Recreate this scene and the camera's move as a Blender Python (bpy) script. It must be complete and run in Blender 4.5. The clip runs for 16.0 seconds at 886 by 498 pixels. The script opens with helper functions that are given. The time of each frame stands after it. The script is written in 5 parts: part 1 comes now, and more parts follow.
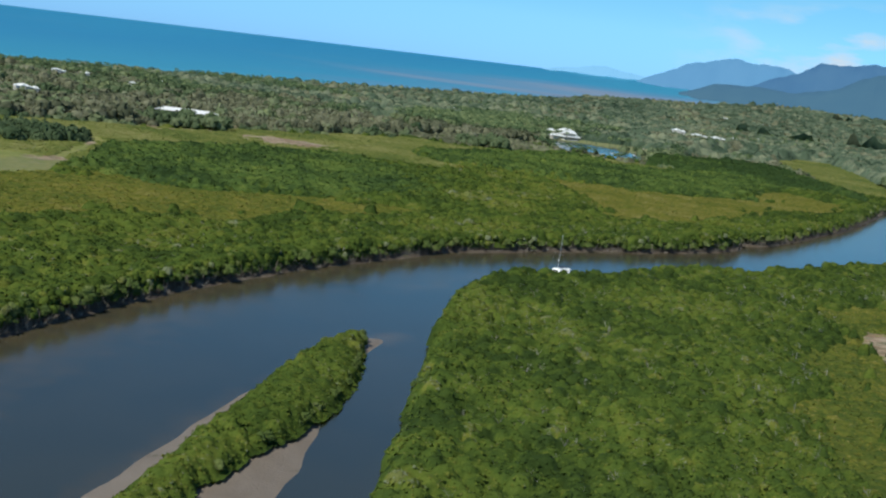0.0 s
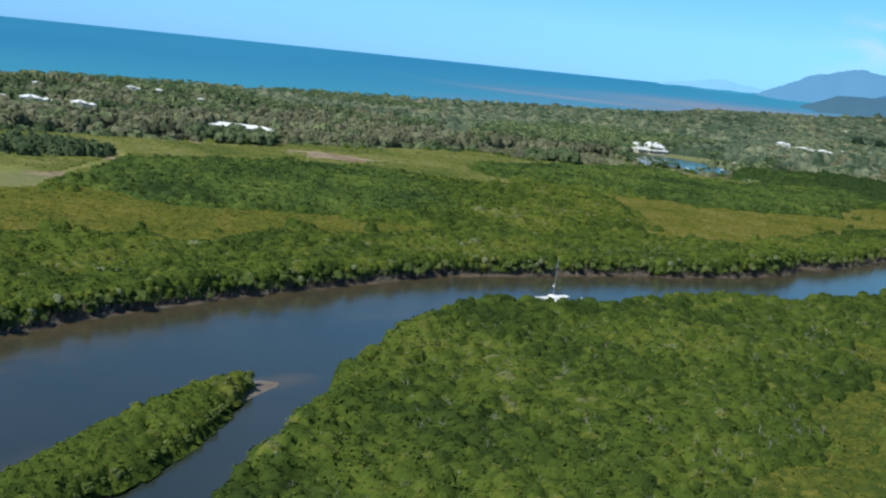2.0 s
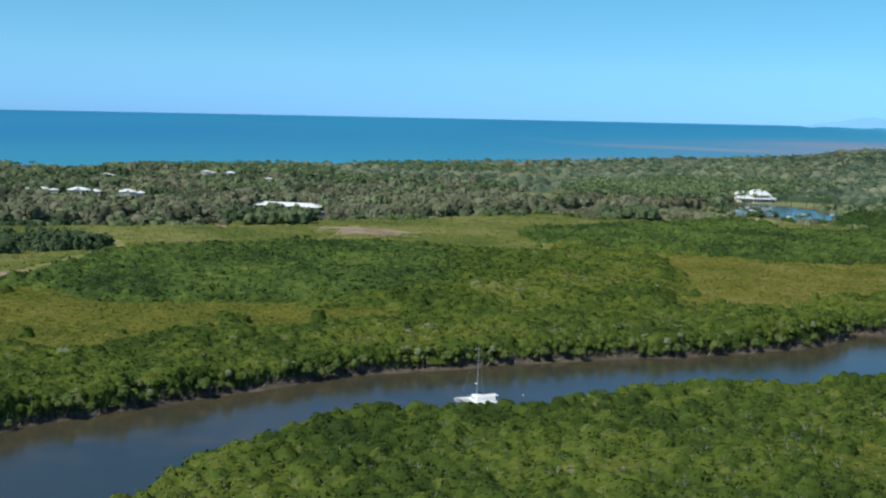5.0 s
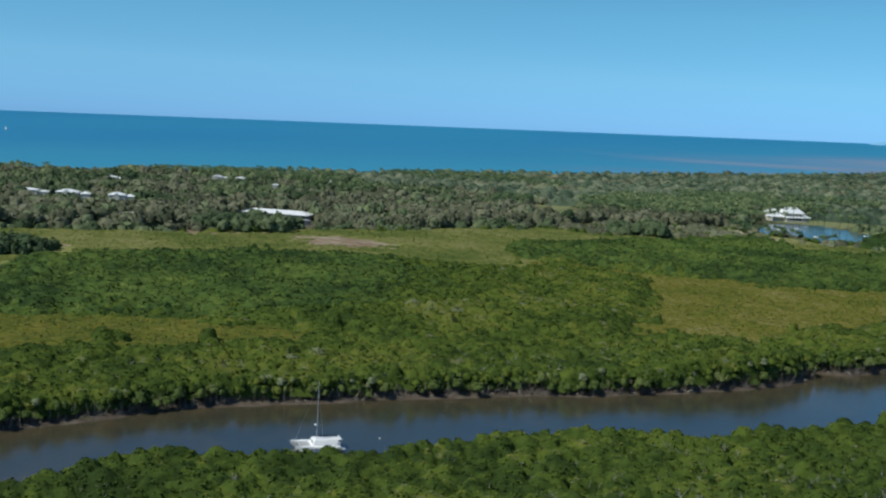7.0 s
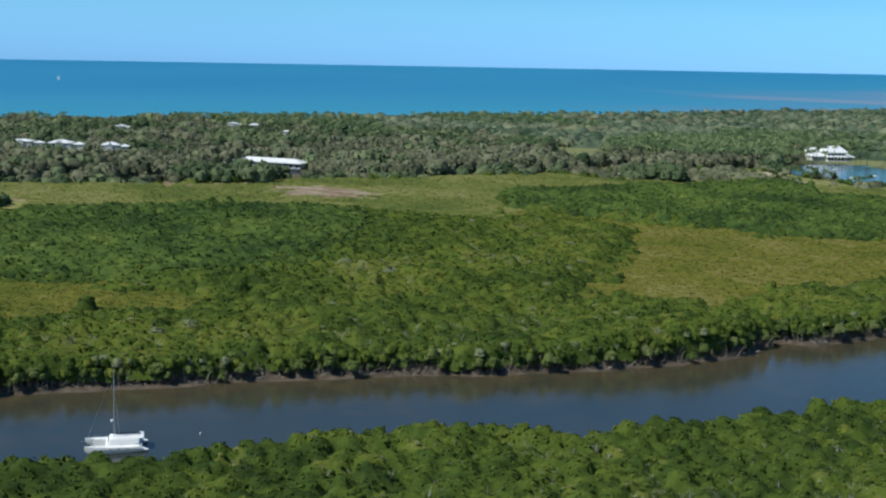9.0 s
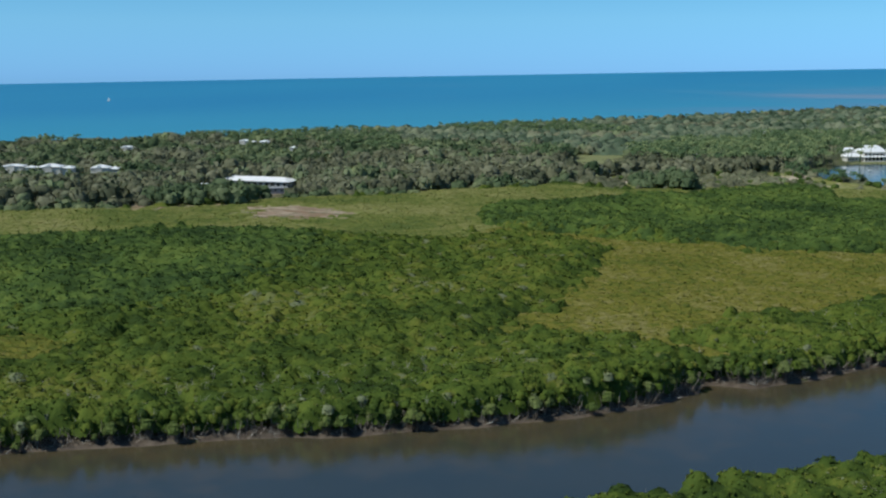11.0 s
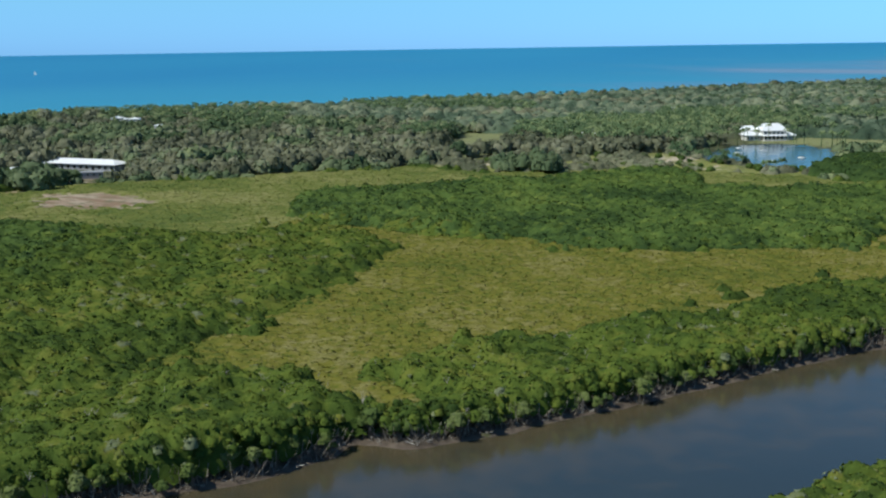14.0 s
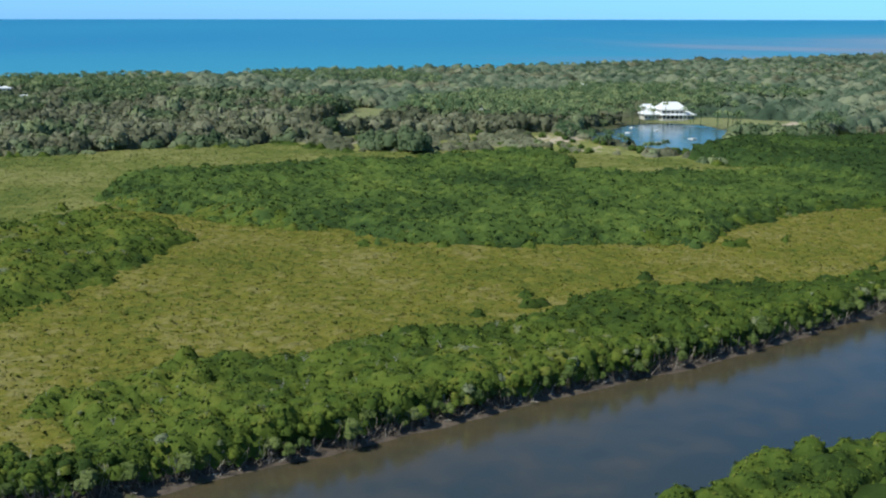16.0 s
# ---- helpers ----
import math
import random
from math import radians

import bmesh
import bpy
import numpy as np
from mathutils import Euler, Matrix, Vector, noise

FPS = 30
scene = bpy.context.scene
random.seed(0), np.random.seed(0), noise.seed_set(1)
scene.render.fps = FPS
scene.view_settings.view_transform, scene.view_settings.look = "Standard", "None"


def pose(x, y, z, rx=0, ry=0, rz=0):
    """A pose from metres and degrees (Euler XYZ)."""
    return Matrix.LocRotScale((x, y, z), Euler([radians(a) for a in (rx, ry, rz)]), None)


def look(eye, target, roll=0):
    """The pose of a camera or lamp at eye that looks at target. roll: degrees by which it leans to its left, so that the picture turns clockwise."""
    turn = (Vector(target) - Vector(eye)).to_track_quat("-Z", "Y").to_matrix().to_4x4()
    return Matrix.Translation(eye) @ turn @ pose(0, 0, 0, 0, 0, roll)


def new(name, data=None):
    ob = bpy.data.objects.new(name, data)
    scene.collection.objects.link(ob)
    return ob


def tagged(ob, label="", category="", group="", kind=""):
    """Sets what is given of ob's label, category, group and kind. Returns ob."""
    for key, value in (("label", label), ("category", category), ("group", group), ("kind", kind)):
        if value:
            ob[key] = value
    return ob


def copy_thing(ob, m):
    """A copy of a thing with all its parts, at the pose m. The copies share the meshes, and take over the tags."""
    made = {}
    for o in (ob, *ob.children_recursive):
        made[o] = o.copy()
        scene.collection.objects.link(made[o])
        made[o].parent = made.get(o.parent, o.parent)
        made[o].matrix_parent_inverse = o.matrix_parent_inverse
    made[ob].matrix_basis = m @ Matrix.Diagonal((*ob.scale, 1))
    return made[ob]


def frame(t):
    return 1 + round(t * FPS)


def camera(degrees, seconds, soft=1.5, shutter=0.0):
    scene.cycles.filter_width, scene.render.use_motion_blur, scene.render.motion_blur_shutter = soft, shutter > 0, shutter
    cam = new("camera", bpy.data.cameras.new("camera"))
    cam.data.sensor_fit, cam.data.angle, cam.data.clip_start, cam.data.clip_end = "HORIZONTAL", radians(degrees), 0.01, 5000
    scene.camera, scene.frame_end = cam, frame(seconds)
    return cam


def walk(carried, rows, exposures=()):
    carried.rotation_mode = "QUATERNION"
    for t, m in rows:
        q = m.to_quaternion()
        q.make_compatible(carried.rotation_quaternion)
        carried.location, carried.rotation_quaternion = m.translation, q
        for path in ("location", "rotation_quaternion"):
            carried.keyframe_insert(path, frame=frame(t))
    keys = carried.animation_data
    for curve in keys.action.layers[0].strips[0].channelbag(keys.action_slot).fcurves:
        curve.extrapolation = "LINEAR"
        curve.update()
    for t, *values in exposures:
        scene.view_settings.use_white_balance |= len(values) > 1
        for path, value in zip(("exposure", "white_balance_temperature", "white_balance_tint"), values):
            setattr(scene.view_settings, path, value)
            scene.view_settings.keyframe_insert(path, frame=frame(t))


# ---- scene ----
cam = camera(43.0, 16.0, 2.2)
METRES, EYE, TILT, LEAN, TURN = 570.0, 80.0, 0.0, 0.0, 9.3
ROWS = [
    (0.0, 0.0, 0.0, 0.0, 1.24, -9.66, -7.28),
    (0.5, 0.023, 0.0234, 0.001, 2.88, -8.65, -5.84),
    (1.0, 0.0468, 0.0462, 0.0011, 4.05, -10.9, -7.35),
    (1.5, 0.0663, 0.0719, 0.0014, 4.95, -10.5, -7.58),
    (2.0, 0.0883, 0.0959, -0.0005, 7.49, -9.51, -6.39),
    (2.5, 0.1101, 0.1208, 0.0002, 8.15, -9.58, -5.55),
    (3.0, 0.1297, 0.147, 0.0019, 8.1, -9.31, -3.66),
    (3.5, 0.1487, 0.1728, 0.0002, 9.89, -8.33, -2.71),
    (4.0, 0.1682, 0.1991, 0.0001, 11.29, -8.7, -2.06),
    (4.5, 0.1862, 0.226, 0.0012, 13.43, -7.39, -1.92),
    (7.0, 0.2757, 0.3601, -0.0013, 18.69, -6.31, -2.9),
    (7.5, 0.292, 0.3873, -0.0012, 20.28, -8.06, -3.1),
    (8.0, 0.3076, 0.4144, -0.0011, 20.63, -8.88, -3.41),
    (8.5, 0.3216, 0.4419, -0.0009, 20.72, -9.42, -3.01),
    (9.0, 0.3356, 0.4696, -0.0001, 22.32, -9.37, -1.7),
    (9.5, 0.3496, 0.497, 0.0003, 23.3, -9.6, -1.45),
    (12.0, 0.4131, 0.6352, -0.0022, 26.64, -8.67, 1.2),
    (12.5, 0.4257, 0.6623, -0.0025, 25.76, -10.48, 1.29),
    (13.0, 0.4379, 0.6895, -0.0029, 24.44, -9.73, -0.64),
    (13.5, 0.4501, 0.7162, -0.0036, 23.49, -10.06, -0.31),
    (14.0, 0.463, 0.7434, -0.0039, 24.11, -10.22, 0.19),
    (14.5, 0.4758, 0.7702, -0.004, 24.0, -10.29, -0.43),
    (15.0, 0.4882, 0.7964, -0.0053, 22.91, -11.02, -0.89),
    (15.5, 0.5005, 0.8232, -0.0046, 21.48, -12.01, -1.11),
    (16.0, 0.513, 0.8502, -0.0045, 21.63, -11.63, -0.76),
]
walk(cam, [(t, pose(0, 0, EYE, TILT, LEAN, TURN) @ pose(METRES * x, METRES * y, METRES * z, 90 + pitch, roll, yaw)) for t, x, y, z, yaw, pitch, roll in ROWS], [(t, stops, 6520.0 - 25.0 * min(t, 8.0), 3.0) for t, stops in ((0.0, 0.2), (0.5, 0.28), (1.0, 0.24), (2.0, 0.32), (4.5, 0.3), (7.0, -0.05), (8.0, 0.06), (9.5, 0.22), (12.0, -0.05), (12.5, 0.06), (13.0, 0.28), (14.5, 0.26), (16.0, 0.44))])

# rows carry the whole path; the first eye is 80 m above the water

# ---------------------------------------------------------------- light
SKY_TINTS = ((0.0, (0.265, 0.435, 0.68)), (0.045, (0.49, 0.725, 0.76)), (0.1, (0.56, 0.92, 0.85)), (0.34, (0.75, 0.95, 1.0)))    # sea haze near the horizon, clear above
SUN_AZ, SUN_EL = -148.0, 50.0        # degrees from +y, negative towards -x
world = bpy.data.worlds.new("sky")
scene.world = world
world.use_nodes = True
wn, wl = world.node_tree.nodes, world.node_tree.links
sky = wn.new("ShaderNodeTexSky")
sky.sky_type, sky.sun_disc = "NISHITA", False
sky.sun_elevation, sky.sun_rotation = radians(SUN_EL), radians(SUN_AZ)
sky.air_density, sky.dust_density, sky.ozone_density = 0.4, 0.0, 3.0
background = wn["Background"]
background.inputs["Strength"].default_value = 0.15


def sky_clouds():
    """Thin low cloud over the hills, laid over the clear sky."""
    co = wn.new("ShaderNodeTexCoord")
    sep = wn.new("ShaderNodeSeparateXYZ")
    wl.new(co.outputs["Generated"], sep.inputs[0])
    stretch = wn.new("ShaderNodeMapping")
    stretch.inputs["Scale"].default_value = (13, 13, 42)
    wl.new(co.outputs["Generated"], stretch.inputs["Vector"])
    nz = wn.new("ShaderNodeTexNoise")
    nz.inputs["Scale"].default_value, nz.inputs["Detail"].default_value = 1.6, 7
    wl.new(stretch.outputs[0], nz.inputs["Vector"])
    ramp = wn.new("ShaderNodeMapRange")
    ramp.inputs["From Min"].default_value, ramp.inputs["From Max"].default_value = 0.46, 0.7
    wl.new(nz.outputs["Fac"], ramp.inputs["Value"])
    east = wn.new("ShaderNodeMapRange")
    east.inputs["From Min"].default_value, east.inputs["From Max"].default_value = 0.0, 0.16
    wl.new(sep.outputs["X"], east.inputs["Value"])
    low = wn.new("ShaderNodeMapRange")
    low.inputs["From Min"].default_value, low.inputs["From Max"].default_value = 0.09, 0.06
    wl.new(sep.outputs["Z"], low.inputs["Value"])
    prev = ramp
    for m in (east, low):
        mul = wn.new("ShaderNodeMath")
        mul.operation = "MULTIPLY"
        wl.new(prev.outputs[0], mul.inputs[0])
        wl.new(m.outputs[0], mul.inputs[1])
        prev = mul
    mix = wn.new("ShaderNodeMix")
    mix.data_type = "RGBA"
    wl.new(prev.outputs[0], mix.inputs["Factor"])
    blue = wn.new("ShaderNodeMix")
    blue.data_type, blue.blend_type = "RGBA", "MULTIPLY"
    blue.inputs["Factor"].default_value = 1.0
    rise = wn.new("ShaderNodeMapRange")
    wl.new(sep.outputs["Z"], rise.inputs["Value"])
    tint = wn.new("ShaderNodeValToRGB")
    for _ in SKY_TINTS[2:]:
        tint.color_ramp.elements.new(0.5)
    for e, (at, c) in zip(tint.color_ramp.elements, SKY_TINTS):
        e.position, e.color = at, (*c, 1)
    wl.new(rise.outputs[0], tint.inputs["Fac"])
    wl.new(tint.outputs["Color"], blue.inputs["B"])
    wl.new(sky.outputs[0], blue.inputs["A"])
    wl.new(blue.outputs["Result"], mix.inputs["A"])
    mix.inputs["B"].default_value = (3.7, 4.2, 5.0, 1)
    wl.new(mix.outputs["Result"], background.inputs["Color"])


sky_clouds()
sun = new("sun", bpy.data.lights.new("sun", "SUN"))
sun.data.energy, sun.data.angle, sun.data.color = 3.8, radians(0.53), (1.0, 0.95, 0.86)
az, el = radians(SUN_AZ), radians(SUN_EL)
sun.matrix_world = look((0, 0, 300), (-1000 * math.sin(az) * math.cos(el), -1000 * math.cos(az) * math.cos(el), 300 - 1000 * math.sin(el)))

# ---------------------------------------------------------------- materials
rng = np.random.default_rng(7)


class Nodes:
    """A small writer of node materials."""

    def __init__(self, name):
        self.mat = bpy.data.materials.new(name)
        self.mat.use_nodes = True
        self.n, self.l = self.mat.node_tree.nodes, self.mat.node_tree.links
        self.bsdf = self.n["Principled BSDF"]
        self.out = self.n["Material Output"]
        self.place = None

    def put(self, sock, value):
        if isinstance(value, bpy.types.NodeSocket):
            self.l.new(value, sock)
        else:
            sock.default_value = value

    def position(self):
        if not self.place:
            self.place = self.n.new("ShaderNodeNewGeometry")
        return self.place.outputs["Position"]

    def island(self):
        self.position()
        return self.place.outputs["Random Per Island"]

    def random(self):
        return self.n.new("ShaderNodeObjectInfo").outputs["Random"]

    def attribute(self, name):
        a = self.n.new("ShaderNodeAttribute")
        a.attribute_name = name
        return a.outputs["Fac"]

    def noise(self, scale, detail=4, rough=0.55, stretch=None, vector=None):
        v = vector or self.position()
        if stretch:
            m = self.n.new("ShaderNodeMapping")
            m.inputs["Scale"].default_value = stretch
            self.l.new(v, m.inputs["Vector"])
            v = m.outputs[0]
        t = self.n.new("ShaderNodeTexNoise")
        t.inputs["Scale"].default_value, t.inputs["Detail"].default_value, t.inputs["Roughness"].default_value = scale, detail, rough
        self.l.new(v, t.inputs["Vector"])
        return t.outputs["Fac"]

    def cells(self, scale):
        """Rounded clusters, for the relief of leaves."""
        v = self.n.new("ShaderNodeTexVoronoi")
        v.feature = "SMOOTH_F1"
        v.inputs["Scale"].default_value, v.inputs["Smoothness"].default_value, v.inputs["Detail"].default_value = scale, 0.4, 1.0
        self.l.new(self.position(), v.inputs["Vector"])
        return self.sums(1.0, v.outputs["Distance"], "SUBTRACT")

    def ramp(self, fac, stops):
        r = self.n.new("ShaderNodeValToRGB")
        e = r.color_ramp.elements
        while len(e) < len(stops):
            e.new(0.5)
        for item, (p, c) in zip(e, stops):
            item.position, item.color = p, (*c, 1)
        self.l.new(fac, r.inputs["Fac"])
        return r.outputs["Color"]

    def mix(self, fac, a, b, how="MIX"):
        m = self.n.new("ShaderNodeMix")
        m.data_type, m.blend_type = "RGBA", how
        self.put(m.inputs["Factor"], fac)
        for sock, v in (("A", a), ("B", b)):
            self.put(m.inputs[sock], (*v, 1) if isinstance(v, tuple) and len(v) == 3 else v)
        return m.outputs["Result"]

    def span(self, v, a, b, lo=0.0, hi=1.0):
        m = self.n.new("ShaderNodeMapRange")
        for s, x in zip(("From Min", "From Max", "To Min", "To Max"), (a, b, lo, hi)):
            m.inputs[s].default_value = x
        self.l.new(v, m.inputs["Value"])
        return m.outputs[0]

    def sums(self, a, b, op="ADD"):
        m = self.n.new("ShaderNodeMath")
        m.operation = op
        self.put(m.inputs[0], a)
        self.put(m.inputs[1], b)
        return m.outputs[0]

    def bump(self, height, strength, distance):
        b = self.n.new("ShaderNodeBump")
        b.inputs["Strength"].default_value, b.inputs["Distance"].default_value = strength, distance
        self.l.new(height, b.inputs["Height"])
        self.l.new(b.outputs[0], self.bsdf.inputs["Normal"])

    def finish(self, colour, rough=0.7, specular=0.3, metal=0.0):
        self.put(self.bsdf.inputs["Base Color"], (*colour, 1) if isinstance(colour, tuple) else colour)
        self.put(self.bsdf.inputs["Roughness"], rough)
        self.bsdf.inputs["Specular IOR Level"].default_value = specular
        self.bsdf.inputs["Metallic"].default_value = metal
        return self.mat


def foliage(name, stops, patch=0.02, specular=0.08, leafy=0.2, drift=0.2, grain=1.9):
    """Leaves: a tone for each crown, a drift over the stand, and small change from tuft to tuft."""
    m = Nodes(name)
    stand = m.span(m.noise(patch, 3), 0.3, 0.7, -drift, drift)
    tone = m.sums(m.attribute("tone"), stand)
    tone = m.sums(tone, m.span(m.island(), 0, 1, -0.2, 0.2))
    base = m.ramp(tone, stops)
    base = m.mix(m.span(m.noise(1.7, 3), 0.25, 0.75), base, m.mix(1.0, base, (0.72, 0.78, 0.7), "MULTIPLY"))
    base = m.mix(m.span(m.noise(4.2, 2), 0.35, 0.7), base, m.mix(1.0, base, (0.74, 0.79, 0.72), "MULTIPLY"))
    m.bump(m.sums(m.cells(grain), m.noise(grain * 1.6, 4, 0.65)), 0.2, 0.7 / grain)
    m.finish(base, 0.8, specular)
    thin = m.n.new("ShaderNodeBsdfTranslucent")
    m.l.new(m.mix(1.0, base, (1.15, 1.1, 0.55), "MULTIPLY"), thin.inputs["Color"])
    both = m.n.new("ShaderNodeMixShader")
    both.inputs[0].default_value = leafy
    m.l.new(m.bsdf.outputs[0], both.inputs[1])
    m.l.new(thin.outputs[0], both.inputs[2])
    m.l.new(both.outputs[0], m.out.inputs["Surface"])
    return m.mat


def plain(name, colour, rough=0.6, specular=0.4, metal=0.0, wear=0.15, scale=0.8):
    m = Nodes(name)
    dark = tuple(c * (1 - wear * 2) for c in colour)
    c = m.mix(m.span(m.noise(scale, 5), 0.35, 0.75), colour, dark)
    c = m.mix(m.span(m.noise(scale * 14, 3), 0.4, 0.8, 0, 0.5), c, dark)
    m.bump(m.noise(scale * 20, 3), 0.15, 0.01)
    return m.finish(c, rough, specular, metal)


MANGROVE = foliage("mangrove_leaves", [(0.0, (0.045, 0.0736, 0.0181)), (0.33, (0.0855, 0.126, 0.0247)), (0.6, (0.135, 0.173, 0.0314)), (0.8, (0.194, 0.2, 0.0408)), (0.9, (0.189, 0.207, 0.095)), (1.0, (0.234, 0.253, 0.152))])
DARKGROVE = foliage("dark_mangrove_leaves", [(0.0, (0.047, 0.082, 0.026)), (0.45, (0.11, 0.164, 0.041)), (1.0, (0.215, 0.262, 0.063))], drift=0.25)
OLIVE = foliage("olive_shrub_leaves", [(0.0, (0.085, 0.118, 0.026)), (0.35, (0.158, 0.172, 0.034)), (0.7, (0.225, 0.205, 0.041)), (1.0, (0.3, 0.262, 0.1))],
                patch=0.03, drift=0.16)
SCRUB = foliage("paperbark_leaves", [(0.0, (0.134, 0.143, 0.095)), (0.4, (0.238, 0.234, 0.157)), (0.75, (0.325, 0.312, 0.225)), (1.0, (0.29, 0.334, 0.195))],
                patch=0.012, drift=0.25, grain=0.9, leafy=0.3)
WOODS = foliage("woodland_leaves", [(0.0, (0.084, 0.122, 0.065)), (0.4, (0.162, 0.21, 0.115)), (0.75, (0.245, 0.277, 0.16)), (1.0, (0.305, 0.338, 0.18))],
                patch=0.008, drift=0.3, grain=0.9, leafy=0.3)
# haze over the distant woods is put into the leaf colour as extra blue
HAZED_WOODS = foliage("hazed_woodland_leaves", [(0.0, (0.082, 0.12, 0.082)), (0.4, (0.16, 0.21, 0.146)), (0.75, (0.252, 0.28, 0.2)), (1.0, (0.34, 0.355, 0.245))],
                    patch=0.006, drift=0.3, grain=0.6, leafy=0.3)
PALM = foliage("palm_fronds", [(0.0, (0.055, 0.095, 0.055)), (0.5, (0.135, 0.195, 0.1)), (1.0, (0.29, 0.34, 0.175))], patch=0.05, leafy=0.25)
BARK = plain("grey_bark", (0.2, 0.175, 0.14), 0.85, 0.2, wear=0.3, scale=2.0)
DEADWOOD = plain("bleached_deadwood", (0.42, 0.4, 0.36), 0.85, 0.2, wear=0.25, scale=2.0)
ROOTS = plain("muddy_roots", (0.15, 0.125, 0.1), 0.9, 0.2, wear=0.3, scale=2.0)
GELCOAT = plain("white_gelcoat", (0.96, 0.96, 0.95), 0.25, 0.5, wear=0.02, scale=0.5)
TINTED = plain("tinted_plastic", (0.02, 0.025, 0.03), 0.1, 0.5, wear=0.1)
ALUMINIUM = plain("aluminium_spar", (0.62, 0.63, 0.65), 0.35, 0.5, 0.6, wear=0.08)
CANVAS = plain("navy_canvas", (0.03, 0.04, 0.07), 0.9, 0.2)
ROOF = plain("white_roof_sheet", (0.84, 0.85, 0.86), 0.45, 0.4, wear=0.06, scale=0.15)
RENDERED = plain("cream_wall", (0.68, 0.66, 0.6), 0.8, 0.3, wear=0.08, scale=0.3)
GREYWALL = plain("grey_wall", (0.33, 0.34, 0.36), 0.8, 0.3, wear=0.12, scale=0.3)
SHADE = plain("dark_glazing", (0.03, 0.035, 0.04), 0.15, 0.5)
FLOATS = plain("white_float", (0.8, 0.8, 0.78), 0.5, 0.4)


def ground_material():
    m = Nodes("ground")
    grain = m.noise(0.9, 6)
    broad = m.noise(0.035, 4)
    litter = m.mix(m.span(broad, 0.35, 0.65), (0.065, 0.075, 0.03), (0.1, 0.1, 0.042))
    marsh = m.mix(m.span(m.noise(0.06, 5), 0.35, 0.66), (0.15, 0.178, 0.04), (0.235, 0.225, 0.058))
    marsh = m.mix(m.span(m.noise(0.5, 4), 0.35, 0.7, 0, 0.4), marsh, (0.125, 0.158, 0.036))
    marsh = m.mix(m.span(m.noise(0.11, 5, 0.65, stretch=(0.6, 1.5, 1)), 0.54, 0.68, 0, 0.7), marsh, (0.33, 0.3, 0.12))
    sand = m.mix(m.span(grain, 0.3, 0.7), (0.43, 0.34, 0.25), (0.31, 0.25, 0.185))
    sand = m.mix(m.span(m.noise(0.07, 6, 0.65, stretch=(0.6, 1.6, 1)), 0.4, 0.56), sand, (0.225, 0.145, 0.09))
    sand = m.mix(m.span(m.noise(0.16, 5), 0.5, 0.66), sand, (0.11, 0.115, 0.05))
    mud = m.mix(m.span(grain, 0.3, 0.7), (0.105, 0.082, 0.063), (0.062, 0.048, 0.038))
    mud = m.mix(m.span(m.noise(0.25, 4), 0.4, 0.65), mud, (0.14, 0.113, 0.088))
    bar = m.mix(m.span(m.noise(0.12, 5), 0.35, 0.7), (0.2, 0.165, 0.135), (0.165, 0.133, 0.105))
    track = m.mix(m.span(m.noise(0.4, 5), 0.35, 0.7), (0.5, 0.42, 0.32), (0.38, 0.315, 0.24))
    stubble = m.mix(m.span(m.noise(0.3, 5), 0.35, 0.65), (0.13, 0.155, 0.05), (0.2, 0.19, 0.075))
    lawn = m.mix(m.span(grain, 0.3, 0.7), (0.16, 0.19, 0.065), (0.215, 0.215, 0.1))
    ragged = m.span(m.noise(0.16, 6, 0.65), 0.3, 0.7, -0.6, 0.6)
    c = litter
    for zone, paint in (("marsh", marsh), ("lawn", lawn), ("stubble", stubble), ("sand", sand), ("track", track), ("mud", mud), ("bar", bar)):
        c = m.mix(m.span(m.sums(m.attribute(zone), ragged), 0.4, 0.62), c, paint)
    m.bump(m.noise(1.6, 6), 0.6, 0.25)
    wet = m.span(m.attribute("mud"), 0.3, 1.0, 0.9, 0.55)
    return m.finish(c, wet, 0.3)


def river_material():
    m = Nodes("river_water")
    silt = m.mix(m.span(m.noise(0.02, 3), 0.35, 0.65), (0.026, 0.035, 0.03), (0.036, 0.042, 0.033))
    shoal_reflection = m.attribute("shoal_reflection")
    # brown of the silty shallows, with the far bank's reflection painted in
    silt = m.mix(m.span(m.sums(shoal_reflection, m.span(m.noise(0.12, 4), 0.3, 0.7, -0.2, 0.2)), 0.25, 1.1), silt, (0.088, 0.068, 0.036))
    m.bump(m.noise(0.9, 3, stretch=(1, 0.55, 1)), 0.06, 0.3)
    return m.finish(silt, 0.17, 0.85)


def pond_material():
    m = Nodes("pond_water")
    m.bump(m.noise(0.9, 3), 0.04, 0.3)
    return m.finish((0.045, 0.095, 0.115), 0.16, 0.22)


